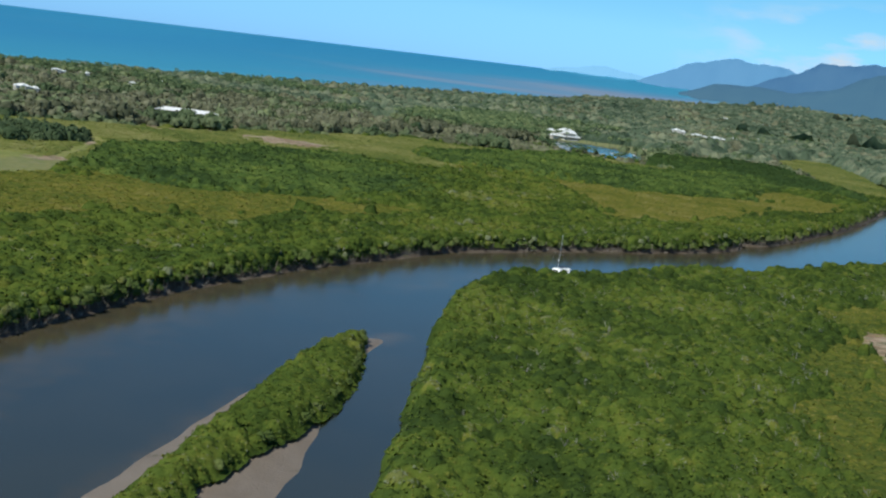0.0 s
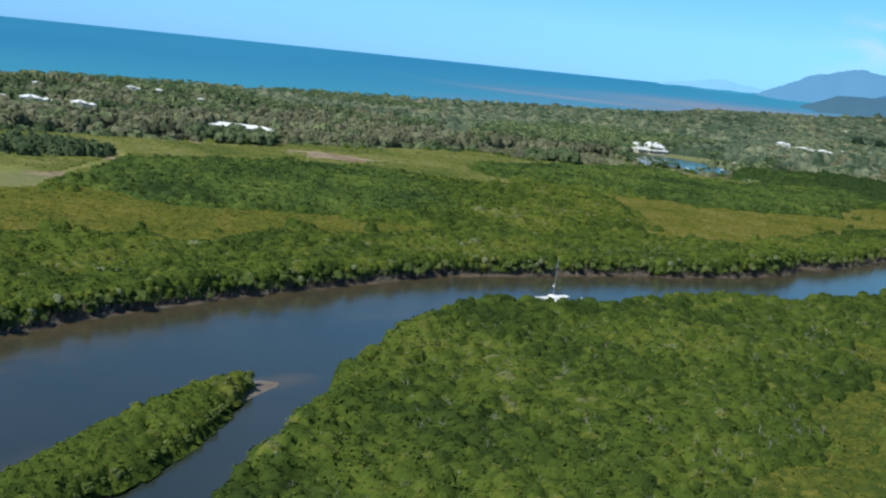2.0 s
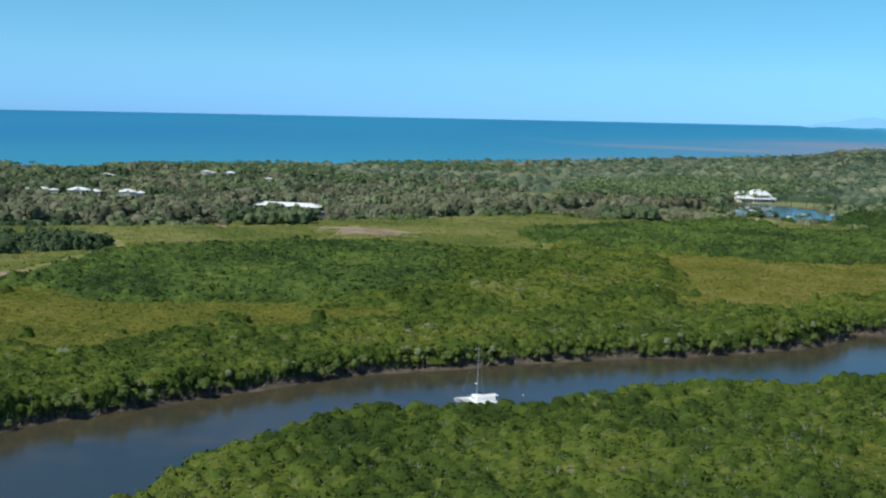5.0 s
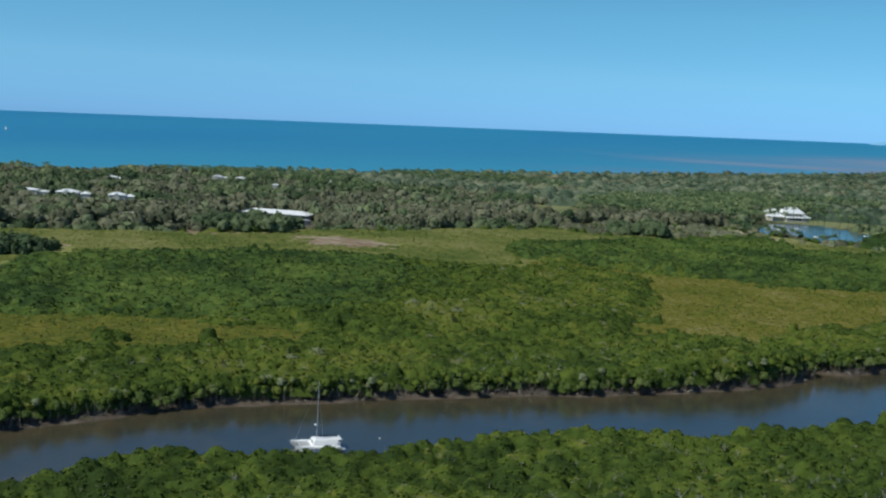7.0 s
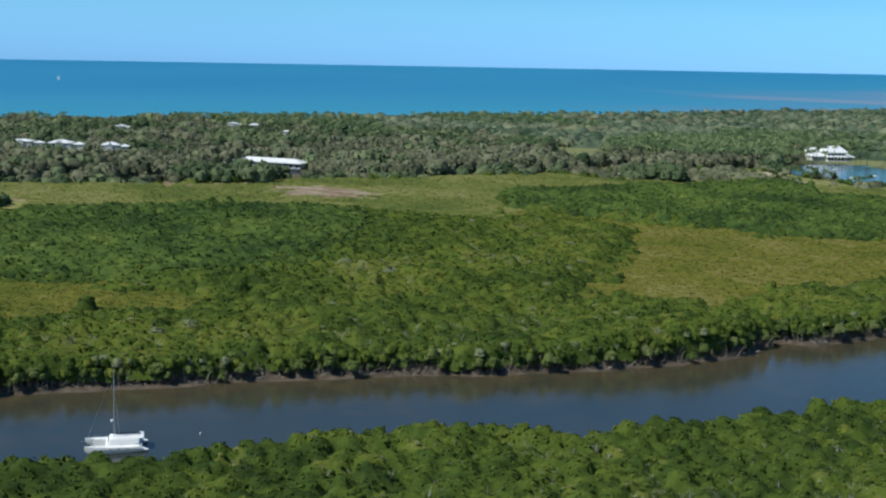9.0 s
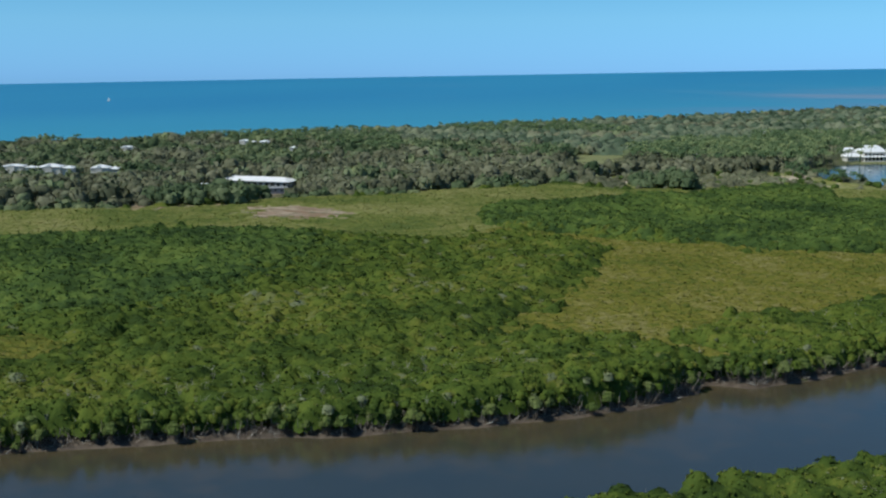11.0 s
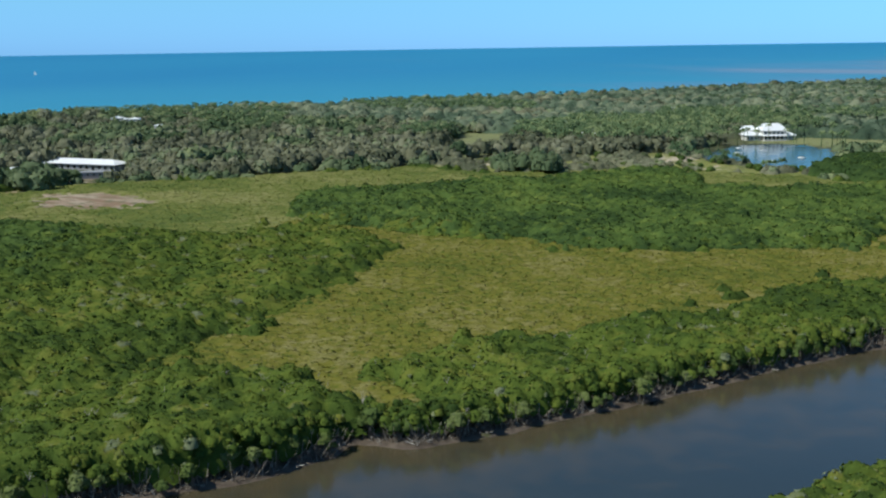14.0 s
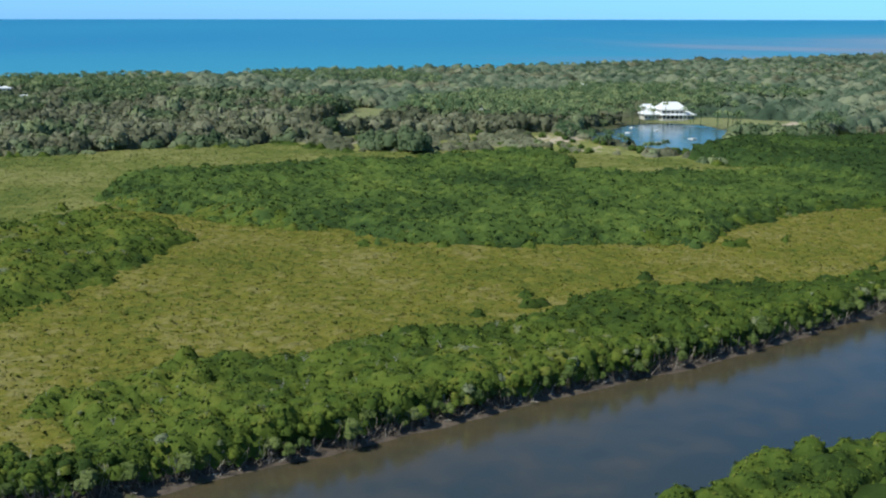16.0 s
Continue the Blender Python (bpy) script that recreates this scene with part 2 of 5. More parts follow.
def sea_material():
    m = Nodes("sea_water")
    shore = m.attribute("shore")
    deep = m.mix(m.span(m.noise(0.0012, 4, stretch=(1, 0.35, 1)), 0.35, 0.65), (0.022, 0.196, 0.378), (0.028, 0.22, 0.395))
    c = m.mix(shore, deep, (0.044, 0.265, 0.4))
    streak = m.noise(0.0021, 6, 0.6, stretch=(0.4, 1.3, 1))
    reef = m.sums(m.attribute("reef"), m.span(streak, 0.3, 0.7, -0.42, 0.42))
    c = m.mix(m.span(reef, 0.25, 0.7, 0.0, 0.75), c, (0.11, 0.235, 0.375))
    c = m.mix(m.span(reef, 0.62, 1.2, 0.0, 0.85), c, (0.24, 0.27, 0.345))
    c = m.mix(m.span(m.sums(reef, m.span(m.noise(0.008, 4, stretch=(0.25, 2.0, 1)), 0.4, 0.7, -0.3, 0.3)), 1.05, 1.3, 0.0, 0.7), c, (0.14, 0.15, 0.19))
    m.bump(m.noise(0.25, 4), 0.12, 0.5)
    return m.finish(c, 0.45, 0.16)


# aerial haze is put into the hills: bluish base colours under a blue emission
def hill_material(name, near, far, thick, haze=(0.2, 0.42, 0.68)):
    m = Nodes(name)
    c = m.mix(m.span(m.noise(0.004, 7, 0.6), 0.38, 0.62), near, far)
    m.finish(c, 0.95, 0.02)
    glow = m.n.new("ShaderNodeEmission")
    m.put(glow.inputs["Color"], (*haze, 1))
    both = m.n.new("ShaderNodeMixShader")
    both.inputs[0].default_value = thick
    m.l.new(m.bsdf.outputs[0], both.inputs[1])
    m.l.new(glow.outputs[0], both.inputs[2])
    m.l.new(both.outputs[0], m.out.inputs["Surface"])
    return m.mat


GROUND, RIVER, POND, SEA = ground_material(), river_material(), pond_material(), sea_material()

# ---------------------------------------------------------------- plan
MIDDLE = np.array([105.0, 262.0])     # middle of the flight line, about which the far sheet closes
REACH = 4650.0
FAR_BANK = [(-156, -260), (-150, 120), (-147, 180), (-144, 242), (-137, 287), (-126, 335), (-112, 374), (-98, 405), (-85, 434), (-71, 463), (-50, 485),
            (-32, 507), (-13, 526), (10, 545), (30, 566), (46, 586), (57, 604), (62, 620), (59, 629), (72, 633), (80, 647), (88, 664), (98, 684),
            (108, 709), (120, 737), (132, 761), (142, 787), (156, 825), (174, 880), (203, 970), (250, 1060), (330, 1130), (600, 1230)]
NEAR_BANK = [(-30, -260), (-35, 120), (-36, 178), (-38, 205), (-42, 239), (-44, 265), (-46, 285), (-50, 320), (-52, 345), (-52, 375), (-47, 396),
             (-40, 412), (-31, 418), (-22, 426), (-10, 436), (0, 447), (9, 461), (16, 469), (27, 487), (37, 495), (55, 503), (76, 527), (91, 547),
             (105, 569), (121, 589), (135, 609), (151, 660), (159, 684), (164, 708), (173, 717), (183, 739), (204, 790), (232, 860), (270, 950),
             (350, 1040), (600, 1130)]
ISLAND = [(-86.5, 90), (-84.5, 140), (-83, 167), (-82, 187), (-81, 212), (-79.5, 236), (-76.5, 262), (-74, 285), (-70, 299), (-63, 302), (-62.5, 292), (-64, 277),
          (-62, 252), (-60, 238), (-57, 218), (-54, 196), (-54, 183), (-55, 150), (-59, 90)]
ISLAND_WOOD = [(-77, 100), (-74.5, 150), (-74.5, 167), (-74.8, 195), (-75.3, 225), (-75.6, 255), (-74.5, 280), (-71, 294), (-67.5, 295), (-65.5, 284),
               (-60.5, 257), (-59.5, 232), (-61, 214), (-64.5, 198), (-67, 180), (-69, 150), (-72, 100)]
SHRUB_B = [(-135, 840), (-102, 839), (-61, 836), (-25, 853), (4, 842), (38, 858), (66, 880), (94, 908), (92, 940), (98, 962), (110, 995), (128, 1020), (172, 965),
           (160, 882), (137, 856), (115, 841), (96, 820), (89, 782), (83, 764), (66, 743), (60, 723), (46, 703), (38, 677), (38, 664), (54, 658),
           (66, 650), (58, 641), (45, 643), (25, 655), (9, 645), (-7, 632), (-12, 637), (-19, 663), (-24, 692), (-33, 728), (-43, 769), (-60, 808),
           (-100, 824), (-135, 815)]
SHRUB_A = [(-330, 500), (-290, 515), (-259, 528), (-220, 514), (-180, 538), (-145, 566), (-103, 560), (-98, 537), (-120, 507), (-145, 489), (-153, 465),
           (-160, 436), (-185, 427), (-217, 394), (-230, 357), (-300, 380), (-340, 440)]
SHRUB_R = [(60, 446), (75, 455), (110, 487), (150, 510), (190, 480), (190, 140), (70, 140), (52, 262), (44, 298), (60, 315), (62, 330), (56, 347), (60, 372),
           (76, 395), (80, 420), (70, 440)]
BARE_R = [(86, 372), (84, 405), (89, 426), (103, 430), (114, 405), (106, 362), (95, 350)]
MARSH = [(-420, 560), (-333, 582), (-318, 637), (-310, 666), (-285, 701), (-258, 738), (-228, 760), (-171, 776), (-119, 790), (-114, 829), (-135, 843),
         (-164, 868), (-180, 885), (-185, 920), (-200, 1000), (-224, 1062), (-240, 1020), (-266, 985), (-281, 936), (-318, 900), (-340, 850), (-370, 795),
         (-440, 720), (-520, 640)]
MARSH_N = [(-200, 1000), (-185, 920), (-140, 985), (-110, 1030), (-97, 1060), (-89, 1100), (-69, 1110), (-37, 1078), (15, 1050), (45, 1080), (60, 1112), (-30, 1128), (-98, 1112), (-162, 1048), (-224, 1062)]
BELT = [(-164, 868), (-180, 885), (-185, 920), (-140, 985), (-110, 1030), (-97, 1060), (-89, 1100), (-69, 1110), (-37, 1078), (15, 1050), (45, 1080), (160, 1180), (260, 1200), (200, 1080),
        (128, 1034), (110, 995), (98, 962), (92, 940), (94, 908), (66, 880), (38, 858), (4, 842), (-25, 853), (-61, 845), (-102, 845), (-135, 845)]
DARK_A = [(-345, 600), (-330, 655), (-297, 719), (-270, 756), (-240, 778), (-200, 770), (-150, 720), (-130, 670), (-120, 600), (-150, 568), (-180, 540),
          (-220, 516), (-259, 530), (-290, 517), (-320, 560)]
SAND = [(-322, 838), (-302, 848), (-287, 864), (-246, 856), (-222, 834), (-245, 815), (-258, 803), (-285, 808), (-305, 826)]
BARE_W = [(-352, 640), (-338, 632), (-330, 600), (-318, 560), (-345, 560), (-372, 600)]
ROAD = [(-400, 694), (-360, 690), (-344, 684), (-337, 668), (-323, 629), (-311, 583), (-297, 533), (-291, 505), (-298, 503), (-304, 533), (-318, 583), (-330, 628),
        (-344, 664), (-351, 676), (-362, 683), (-400, 686)]
STRIP_D = [(-384, 794), (-366, 780), (-345, 816), (-322, 836), (-328, 850), (-350, 840)]
BARE_G = [(-335, 468), (-288, 484), (-277, 520), (-279, 545), (-296, 572), (-318, 560), (-332, 520)]
WEST = [(-460, 420), (-282, 500), (-284, 548), (-303, 600), (-312, 640), (-325, 672), (-345, 700), (-420, 720), (-520, 640)]
YARD = [(-420, 880), (-375, 868), (-330, 880), (-335, 900), (-322, 920), (-345, 925), (-375, 893), (-420, 900)]
LAGOON = [(-90, 1225), (-106, 1265), (-106, 1308), (-76, 1350), (-32, 1322), (2, 1262), (1, 1195), (-3, 1172), (-38, 1182), (-70, 1200)]
PATH = [(-127, 1221), (-93, 1204), (-80, 1180), (-31, 1166), (-28, 1156), (-58, 1139), (-100, 1178), (-116, 1193)]
LAWN = [(-150, 1350), (-60, 1432), (10, 1420), (40, 1300), (10, 1270), (-28, 1332), (-76, 1358), (-116, 1318)]
CLEARING = [(-262, 1112), (-226, 1122), (-232, 1190), (-260, 1258), (-308, 1338), (-352, 1316), (-312, 1236)]
GLADE = [(-205, 1078), (-165, 1064), (-158, 1084), (-190, 1104)]
SHORE_FRONT = [(-215, 1148), (-177, 1170), (-148, 1196), (-125, 1230), (-95, 1228), (-40, 1184), (0, 1172), (30, 1162), (20, 1122), (-37, 1082), (-60, 1116), (-90, 1114), (-130, 1150), (-190, 1104)]
MOUND = [(8, 1140), (14, 1196), (52, 1240), (100, 1305), (146, 1300), (160, 1180), (182, 1085), (196, 1015), (150, 1058), (60, 1108)]
STRIP_N = [(-52, 1112), (-26, 1034), (12, 1026), (34, 1062), (48, 1108), (0, 1135)]
FRONT_OPEN = [(-224, 1062), (-162, 1048), (-98, 1090), (-30, 1128), (20, 1122), (-95, 1228), (-125, 1232), (-148, 1198), (-177, 1172), (-215, 1150)]
PALE_GLADE = [(66, 1500), (92, 1465), (176, 1640), (192, 1760), (150, 1740), (104, 1640)]
FIELD_E = [(150, 1480), (212, 1680), (270, 1680), (276, 1418), (264, 1248), (228, 1076), (200, 1095), (176, 1180), (160, 1310)]
FAIRWAY = [(42, 1236), (50, 1330), (66, 1420), (96, 1410), (112, 1320), (90, 1296)]
BUNKER = [(-34, 1424), (-6, 1436), (6, 1398), (0, 1380)]
COAST = [(-1500, -1500), (-1200, 300), (-1020, 800), (-905, 1080), (-800, 1300), (-705, 1540), (-640, 1720), (-560, 1950), (-440, 2400), (-330, 2750),
         (-245, 3060), (-215, 3350), (-140, 3560), (60, 3760), (300, 4080), (640, 4700), (1200, 5200), (9000, 5200), (9000, -1500)]


def inside(p, polygon):
    q = np.array(polygon, float)
    r = np.roll(q, -1, axis=0)
    odd = np.zeros(len(p), bool)
    for (x0, y0), (x1, y1) in zip(q, r):
        hit = (y0 > p[:, 1]) != (y1 > p[:, 1])
        if y1 != y0:
            odd ^= hit & (p[:, 0] < (x1 - x0) * (p[:, 1] - y0) / (y1 - y0) + x0)
    return odd


def away(p, line, closed=True):
    q = np.array(line, float)
    best = np.full(len(p), 1e9)
    for i in range(len(q) if closed else len(q) - 1):
        a, b = q[i], q[(i + 1) % len(q)]
        ab = b - a
        s = np.clip(((p - a) @ ab) / max(ab @ ab, 1e-9), 0, 1)
        best = np.minimum(best, np.hypot(*(p - a - s[:, None] * ab).T))
    return best


def wobble(p, size, seed=0.0):
    """A cheap smooth field, -1 to 1, with the given size in metres."""
    x, y = p[:, 0] / size + seed * 7.3, p[:, 1] / size + seed * 3.1
    return (np.sin(x * 1.7 + np.sin(y * 1.3 + seed)) + np.sin(y * 2.1 + 1.3 * np.sin(x * 0.9 - seed)) + np.sin((x + y) * 3.3 + seed) * 0.5) / 2.5


RIVER_SHAPE = FAR_BANK + NEAR_BANK[::-1]


def shore(p):
    """Metres from the river's edge: above zero on land, below in the water. Second: the same for the island alone."""
    d = away(p, FAR_BANK, False)
    d = np.minimum(d, away(p, NEAR_BANK, False))
    river = inside(p, RIVER_SHAPE)
    d = np.where(river, -d, d) + wobble(p, 9.0, 2) * 1.0 + wobble(p, 3.5, 5) * 0.5
    isle = away(p, ISLAND)
    isle = np.where(inside(p, ISLAND), isle, -isle) + wobble(p, 7.0, 1) * 0.7
    return d, isle


def lift(p):
    """The far sheet closes upward to the level of the horizon, where the view ends."""
    v = p - MIDDLE
    r = np.hypot(v[:, 0], v[:, 1])
    a = np.clip(np.arctan2(v[:, 0], v[:, 1]), -1.05, 0.3)
    rise = 0.55 * np.sin(a) + 0.46 * np.cos(a) - 0.25
    edge = 79.0 + REACH * np.tan(np.radians(rise))
    s = np.clip((r - 2300.0) / (REACH - 2300.0), 0, 1.2)
    return edge * s * s


def height(p):
    d, isle = shore(p)
    land = 1.15 + 0.25 * wobble(p, 40.0) + 0.12 * wobble(p, 6.0, 3)
    z = np.minimum(land, np.maximum(d * 0.34, -2.5))
    z = np.maximum(z, np.minimum(0.9, np.maximum(isle * 0.13, -2.5)))
    lag = away(p, LAGOON)
    lag = np.where(inside(p, LAGOON), -lag, lag)
    z = np.where(lag < 12, np.minimum(z, 0.75 + lag * 0.15), z)
    c = away(p, COAST, False)
    c = np.where(inside(p, COAST), c, -c)
    z = np.where(c < 60, np.minimum(z, np.maximum(-6.0, c * 0.05)), z)
    return z + lift(p)


# ---------------------------------------------------------------- mesh helpers
def mesh_from(name, verts, faces, material, smooth=False, **values):
    """A mesh from arrays: verts n x 3, faces m x 3 or m x 4; values: one float a vertex."""
    me = bpy.data.meshes.new(name)
    verts, faces = np.asarray(verts, np.float32), np.asarray(faces, np.int32)
    k = faces.shape[1]
    me.vertices.add(len(verts))
    me.vertices.foreach_set("co", verts.ravel())
    me.loops.add(faces.size)
    me.loops.foreach_set("vertex_index", faces.ravel())
    me.polygons.add(len(faces))
    me.polygons.foreach_set("loop_start", np.arange(0, faces.size, k, dtype=np.int32))
    if smooth == "leaf":                      # loose tufts stay flat, the mass under them is smooth
        smooth = np.bincount(faces.ravel(), minlength=len(verts))[faces].max(axis=1) > 3
    me.polygons.foreach_set("use_smooth", np.broadcast_to(smooth, len(faces)).astype(bool))
    for key, v in values.items():
        me.attributes.new(key, "FLOAT", "POINT").data.foreach_set("value", np.asarray(v, np.float32))
    me.update(calc_edges=True)
    me.materials.append(material)
    return me


def sheet(name, xs, ys, z_of, material, keep=None, smooth=True, **values):
    X, Y = np.meshgrid(xs, ys)
    p = np.column_stack([X.ravel(), Y.ravel()])
    n, m = len(xs), len(ys)
    i = (np.arange(m - 1)[:, None] * n + np.arange(n - 1)[None, :]).ravel()
    faces = np.column_stack([i, i + 1, i + n + 1, i + n])
    if keep is not None:
        ok = keep(p)
        faces = faces[ok[faces].all(axis=1)]
        used = np.unique(faces)
        order = np.full(len(p), -1)
        order[used] = np.arange(len(used))
        p, faces = p[used], order[faces]
    vals = {k: f(p) for k, f in values.items()}
    return mesh_from(name, np.column_stack([p, z_of(p)]), faces, material, smooth, **vals)


def part(name, bm, material, parent, label=""):
    """Links a bmesh as one mesh object under a thing or a part."""
    me = bpy.data.meshes.new(name)
    bm.to_mesh(me)
    bm.free()
    me.materials.append(material)
    ob = new(name, me)
    ob.parent = parent
    if label:
        tagged(ob, label)
    return ob


def thing(name, m, label, category, group="", kind=""):
    ob = new(name)
    ob.empty_display_size = 0.5
    ob.matrix_world = m
    return tagged(ob, label, category, group, kind)


def box(bm, x0, x1, y0, y1, z0, z1, bevel=0.0):
    made = bmesh.ops.create_cube(bm, size=1.0)["verts"]
    for v in made:
        v.co = Vector((x0 + (v.co.x + 0.5) * (x1 - x0), y0 + (v.co.y + 0.5) * (y1 - y0), z0 + (v.co.z + 0.5) * (z1 - z0)))
    if bevel:
        edges = {e for v in made for e in v.link_edges}
        bmesh.ops.bevel(bm, geom=list(edges), offset=bevel, segments=1, affect="EDGES")
    return bm


def rod(bm, a, b, r0, r1=None, sides=7):
    a, b = Vector(a), Vector(b)
    r1 = r0 if r1 is None else r1
    m = Matrix.Translation((a + b) / 2) @ (b - a).to_track_quat("Z", "Y").to_matrix().to_4x4()
    bmesh.ops.create_cone(bm, cap_ends=True, segments=sides, radius1=r0, radius2=r1, depth=(b - a).length, matrix=m)
    return bm


# ---------------------------------------------------------------- ground and water
def steps(a, b, fine0, fine1, fine, growth=1.16, top=90.0):
    """Grid lines: even between fine0 and fine1, growing outward."""
    mid = list(np.arange(fine0, fine1 + 0.01, fine))
    lo, s = [fine0], fine
    while lo[-1] > a:
        s = min(s * growth, top)
        lo.append(lo[-1] - s)
    hi, s = [mid[-1]], fine
    while hi[-1] < b:
        s = min(s * growth, top)
        hi.append(hi[-1] + s)
    return np.array(lo[:0:-1] + mid + hi[1:])


def zone(polygons, soft):
    def f(p):
        v = np.zeros(len(p))
        for g in polygons:
            d = away(p, g)
            v = np.maximum(v, np.clip(np.where(inside(p, g), 0.5 + d / soft, 0.5 - d / soft), 0, 1))
        return v
    return f


def mud_zone(p):
    d, isle = shore(p)
    return np.where((np.maximum(d, isle) < 7.5) | (isle > -10), 1.0, 0.0) * np.where((p[:, 1] < 1250) & (p[:, 0] < 640), 1, 0)


gx = steps(-4500, 4500, -170, 200, 3.2)
gy = steps(-1500, 4800, 90, 860, 3.4)
ground = new("ground", sheet("ground", gx, gy, height, GROUND, keep=lambda p: np.hypot(*(p - MIDDLE).T) < 4480,
                             marsh=zone([WEST, FIELD_E, STRIP_N, FRONT_OPEN, SHORE_FRONT, MARSH, MARSH_N, SHRUB_A, SHRUB_B, SHRUB_R], 8.0), sand=lambda p: np.maximum(zone([ROAD, YARD], 5.0)(p), zone([SAND, STRIP_D, BARE_R], 17.0)(p)),
                             lawn=zone([LAWN, CLEARING, FAIRWAY, PALE_GLADE], 8.0), stubble=zone([BARE_G, BARE_W], 10.0), track=lambda p: np.maximum(zone([BUNKER, GLADE], 4.0)(p), zone([PATH], 22.0)(p)), bar=lambda p: np.clip(0.5 + (shore(p)[1] + 4.0) / 4.0, 0, 1), mud=mud_zone))
tagged(ground, "flat tidal ground of mud, marsh grass and sand", "ground", kind="structure")


def shoal_reflection(p):
    d, isle = shore(p)
    tip = np.hypot((p[:, 0] + 62) / 7, (p[:, 1] - 304) / 9)
    # real shallows round the island; the far-bank band also paints the bank's reflection
    return np.clip(np.maximum(np.maximum(np.clip(1.0 + isle / 5.0, 0, 1) * 0.6 * (p[:, 0] < -68), np.clip(1 + d / 42.0, 0, 1) * 0.85 * (p[:, 0] < np.interp(p[:, 1], [q[1] for q in FAR_BANK], [q[0] + 44 for q in FAR_BANK]))), 1.15 - tip * 0.8), 0, 1)


river = new("river", sheet("river", np.arange(-180, 640, 9.0), np.arange(-252, 1260, 9.0), lambda p: np.zeros(len(p)), RIVER, shoal_reflection=shoal_reflection))
tagged(river, "calm brown tidal creek reflecting the sky", "water", kind="structure")
lagoon = new("lagoon", sheet("lagoon", np.arange(-125, 24, 6.0), np.arange(1155, 1365, 6.0), lambda p: np.full(len(p), 0.55), POND,
                             keep=lambda p: inside(p, LAGOON) | (away(p, LAGOON) < 9)))
tagged(lagoon, "blue ornamental lagoon beside the resort lawn", "water", kind="structure")


def sea_sheet():
    rings = np.concatenate([np.linspace(850, 2300, 20), np.linspace(2350, REACH, 40)])
    turns = np.radians(np.linspace(-120, 40, 161))
    R, A = np.meshgrid(rings, turns)
    p = np.column_stack([MIDDLE[0] + (R * np.sin(A)).ravel(), MIDDLE[1] + (R * np.cos(A)).ravel()])
    n, m = len(rings), len(turns)
    i = (np.arange(m - 1)[:, None] * n + np.arange(n - 1)[None, :]).ravel()
    faces = np.column_stack([i, i + n, i + n + 1, i + 1])
    c = away(p, COAST, False)
    near_shore = np.clip(1 - c / 1300.0, 0, 1)
    a, r = np.degrees(A.ravel()), R.ravel()
    east = np.clip((a + 25.0) / 21.0, 0, 1)
    band = np.clip((4250 - r) / 500.0, 0, 1) * np.clip((r - 1900) / 500.0, 0, 1)
    flats = np.clip(1.25 - c / 1150.0, 0, 1) * np.clip((p[:, 1] - 2150) / 700.0, 0, 1)
    reef = band * np.maximum(east * 0.55, flats * east ** 0.5)
    z = lift(p) - 0.4
    me = mesh_from("sea", np.column_stack([p, z]), faces, SEA, True, shore=near_shore, reef=reef)
    return me


sea = tagged(new("sea", sea_sheet()), "turquoise open sea with shallow brown reef flats", "sea", kind="structure")


def ridge(name, heights, r0, r1, r2, material, seed, label):
    """A distant ridge from a table of azimuth and elevation, in degrees, seen from the flight line."""
    base = np.array([55.0, 70.0])
    a = np.linspace(heights[0][0], heights[-1][0], 150)
    e = np.interp(a, [h[0] for h in heights], [h[1] for h in heights])
    rows, eye = [], 80.0
    q = np.column_stack([a, a * 0])
    rough = 0.08 * wobble(q, 0.6, seed) + 0.04 * wobble(q, 0.17, seed + 2)
    top = eye + r1 * np.tan(np.radians(np.maximum(e + rough * np.clip(e, 0, 1), -0.7)))
    for k, (r, s) in enumerate(((r0, 0.0), (r0 * 0.6 + r1 * 0.4, 0.42), (r0 * 0.25 + r1 * 0.75, 0.8), (r1, 1.0), (r2, 0.3))):
        spur = 1 + 0.05 * wobble(np.column_stack([a * 1.0, a * 0 + k]), 0.4, seed + k) * (0 < s < 1)
        rr = r * (1 + 0.012 * wobble(q, 0.5, seed + 5 + k))
        x, y = base[0] + rr * np.sin(np.radians(a)), base[1] + rr * np.cos(np.radians(a))
        rows.append(np.column_stack([x, y, 30 + (top - 30) * s * spur]))
    v = np.concatenate(rows)
    n = len(a)
    i = (np.arange(len(rows) - 1)[:, None] * n + np.arange(n - 1)[None, :]).ravel()
    ob = new(name, mesh_from(name, v, np.column_stack([i, i + 1, i + n + 1, i + n]), material, True))
    return tagged(ob, label, "hills", kind="structure")


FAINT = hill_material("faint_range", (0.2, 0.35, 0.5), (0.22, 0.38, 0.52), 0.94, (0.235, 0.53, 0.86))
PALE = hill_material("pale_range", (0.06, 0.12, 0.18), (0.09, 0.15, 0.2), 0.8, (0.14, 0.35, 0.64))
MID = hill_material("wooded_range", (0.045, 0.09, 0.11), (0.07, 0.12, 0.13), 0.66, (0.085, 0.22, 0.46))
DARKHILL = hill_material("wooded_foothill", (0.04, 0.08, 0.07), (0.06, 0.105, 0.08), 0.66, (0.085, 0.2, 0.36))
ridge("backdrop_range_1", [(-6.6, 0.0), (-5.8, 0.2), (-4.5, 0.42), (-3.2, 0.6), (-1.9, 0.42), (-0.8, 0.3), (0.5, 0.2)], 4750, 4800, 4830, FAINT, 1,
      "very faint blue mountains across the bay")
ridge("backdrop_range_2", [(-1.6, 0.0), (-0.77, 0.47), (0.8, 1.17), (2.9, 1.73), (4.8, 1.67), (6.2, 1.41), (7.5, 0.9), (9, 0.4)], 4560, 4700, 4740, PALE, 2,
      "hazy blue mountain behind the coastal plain")
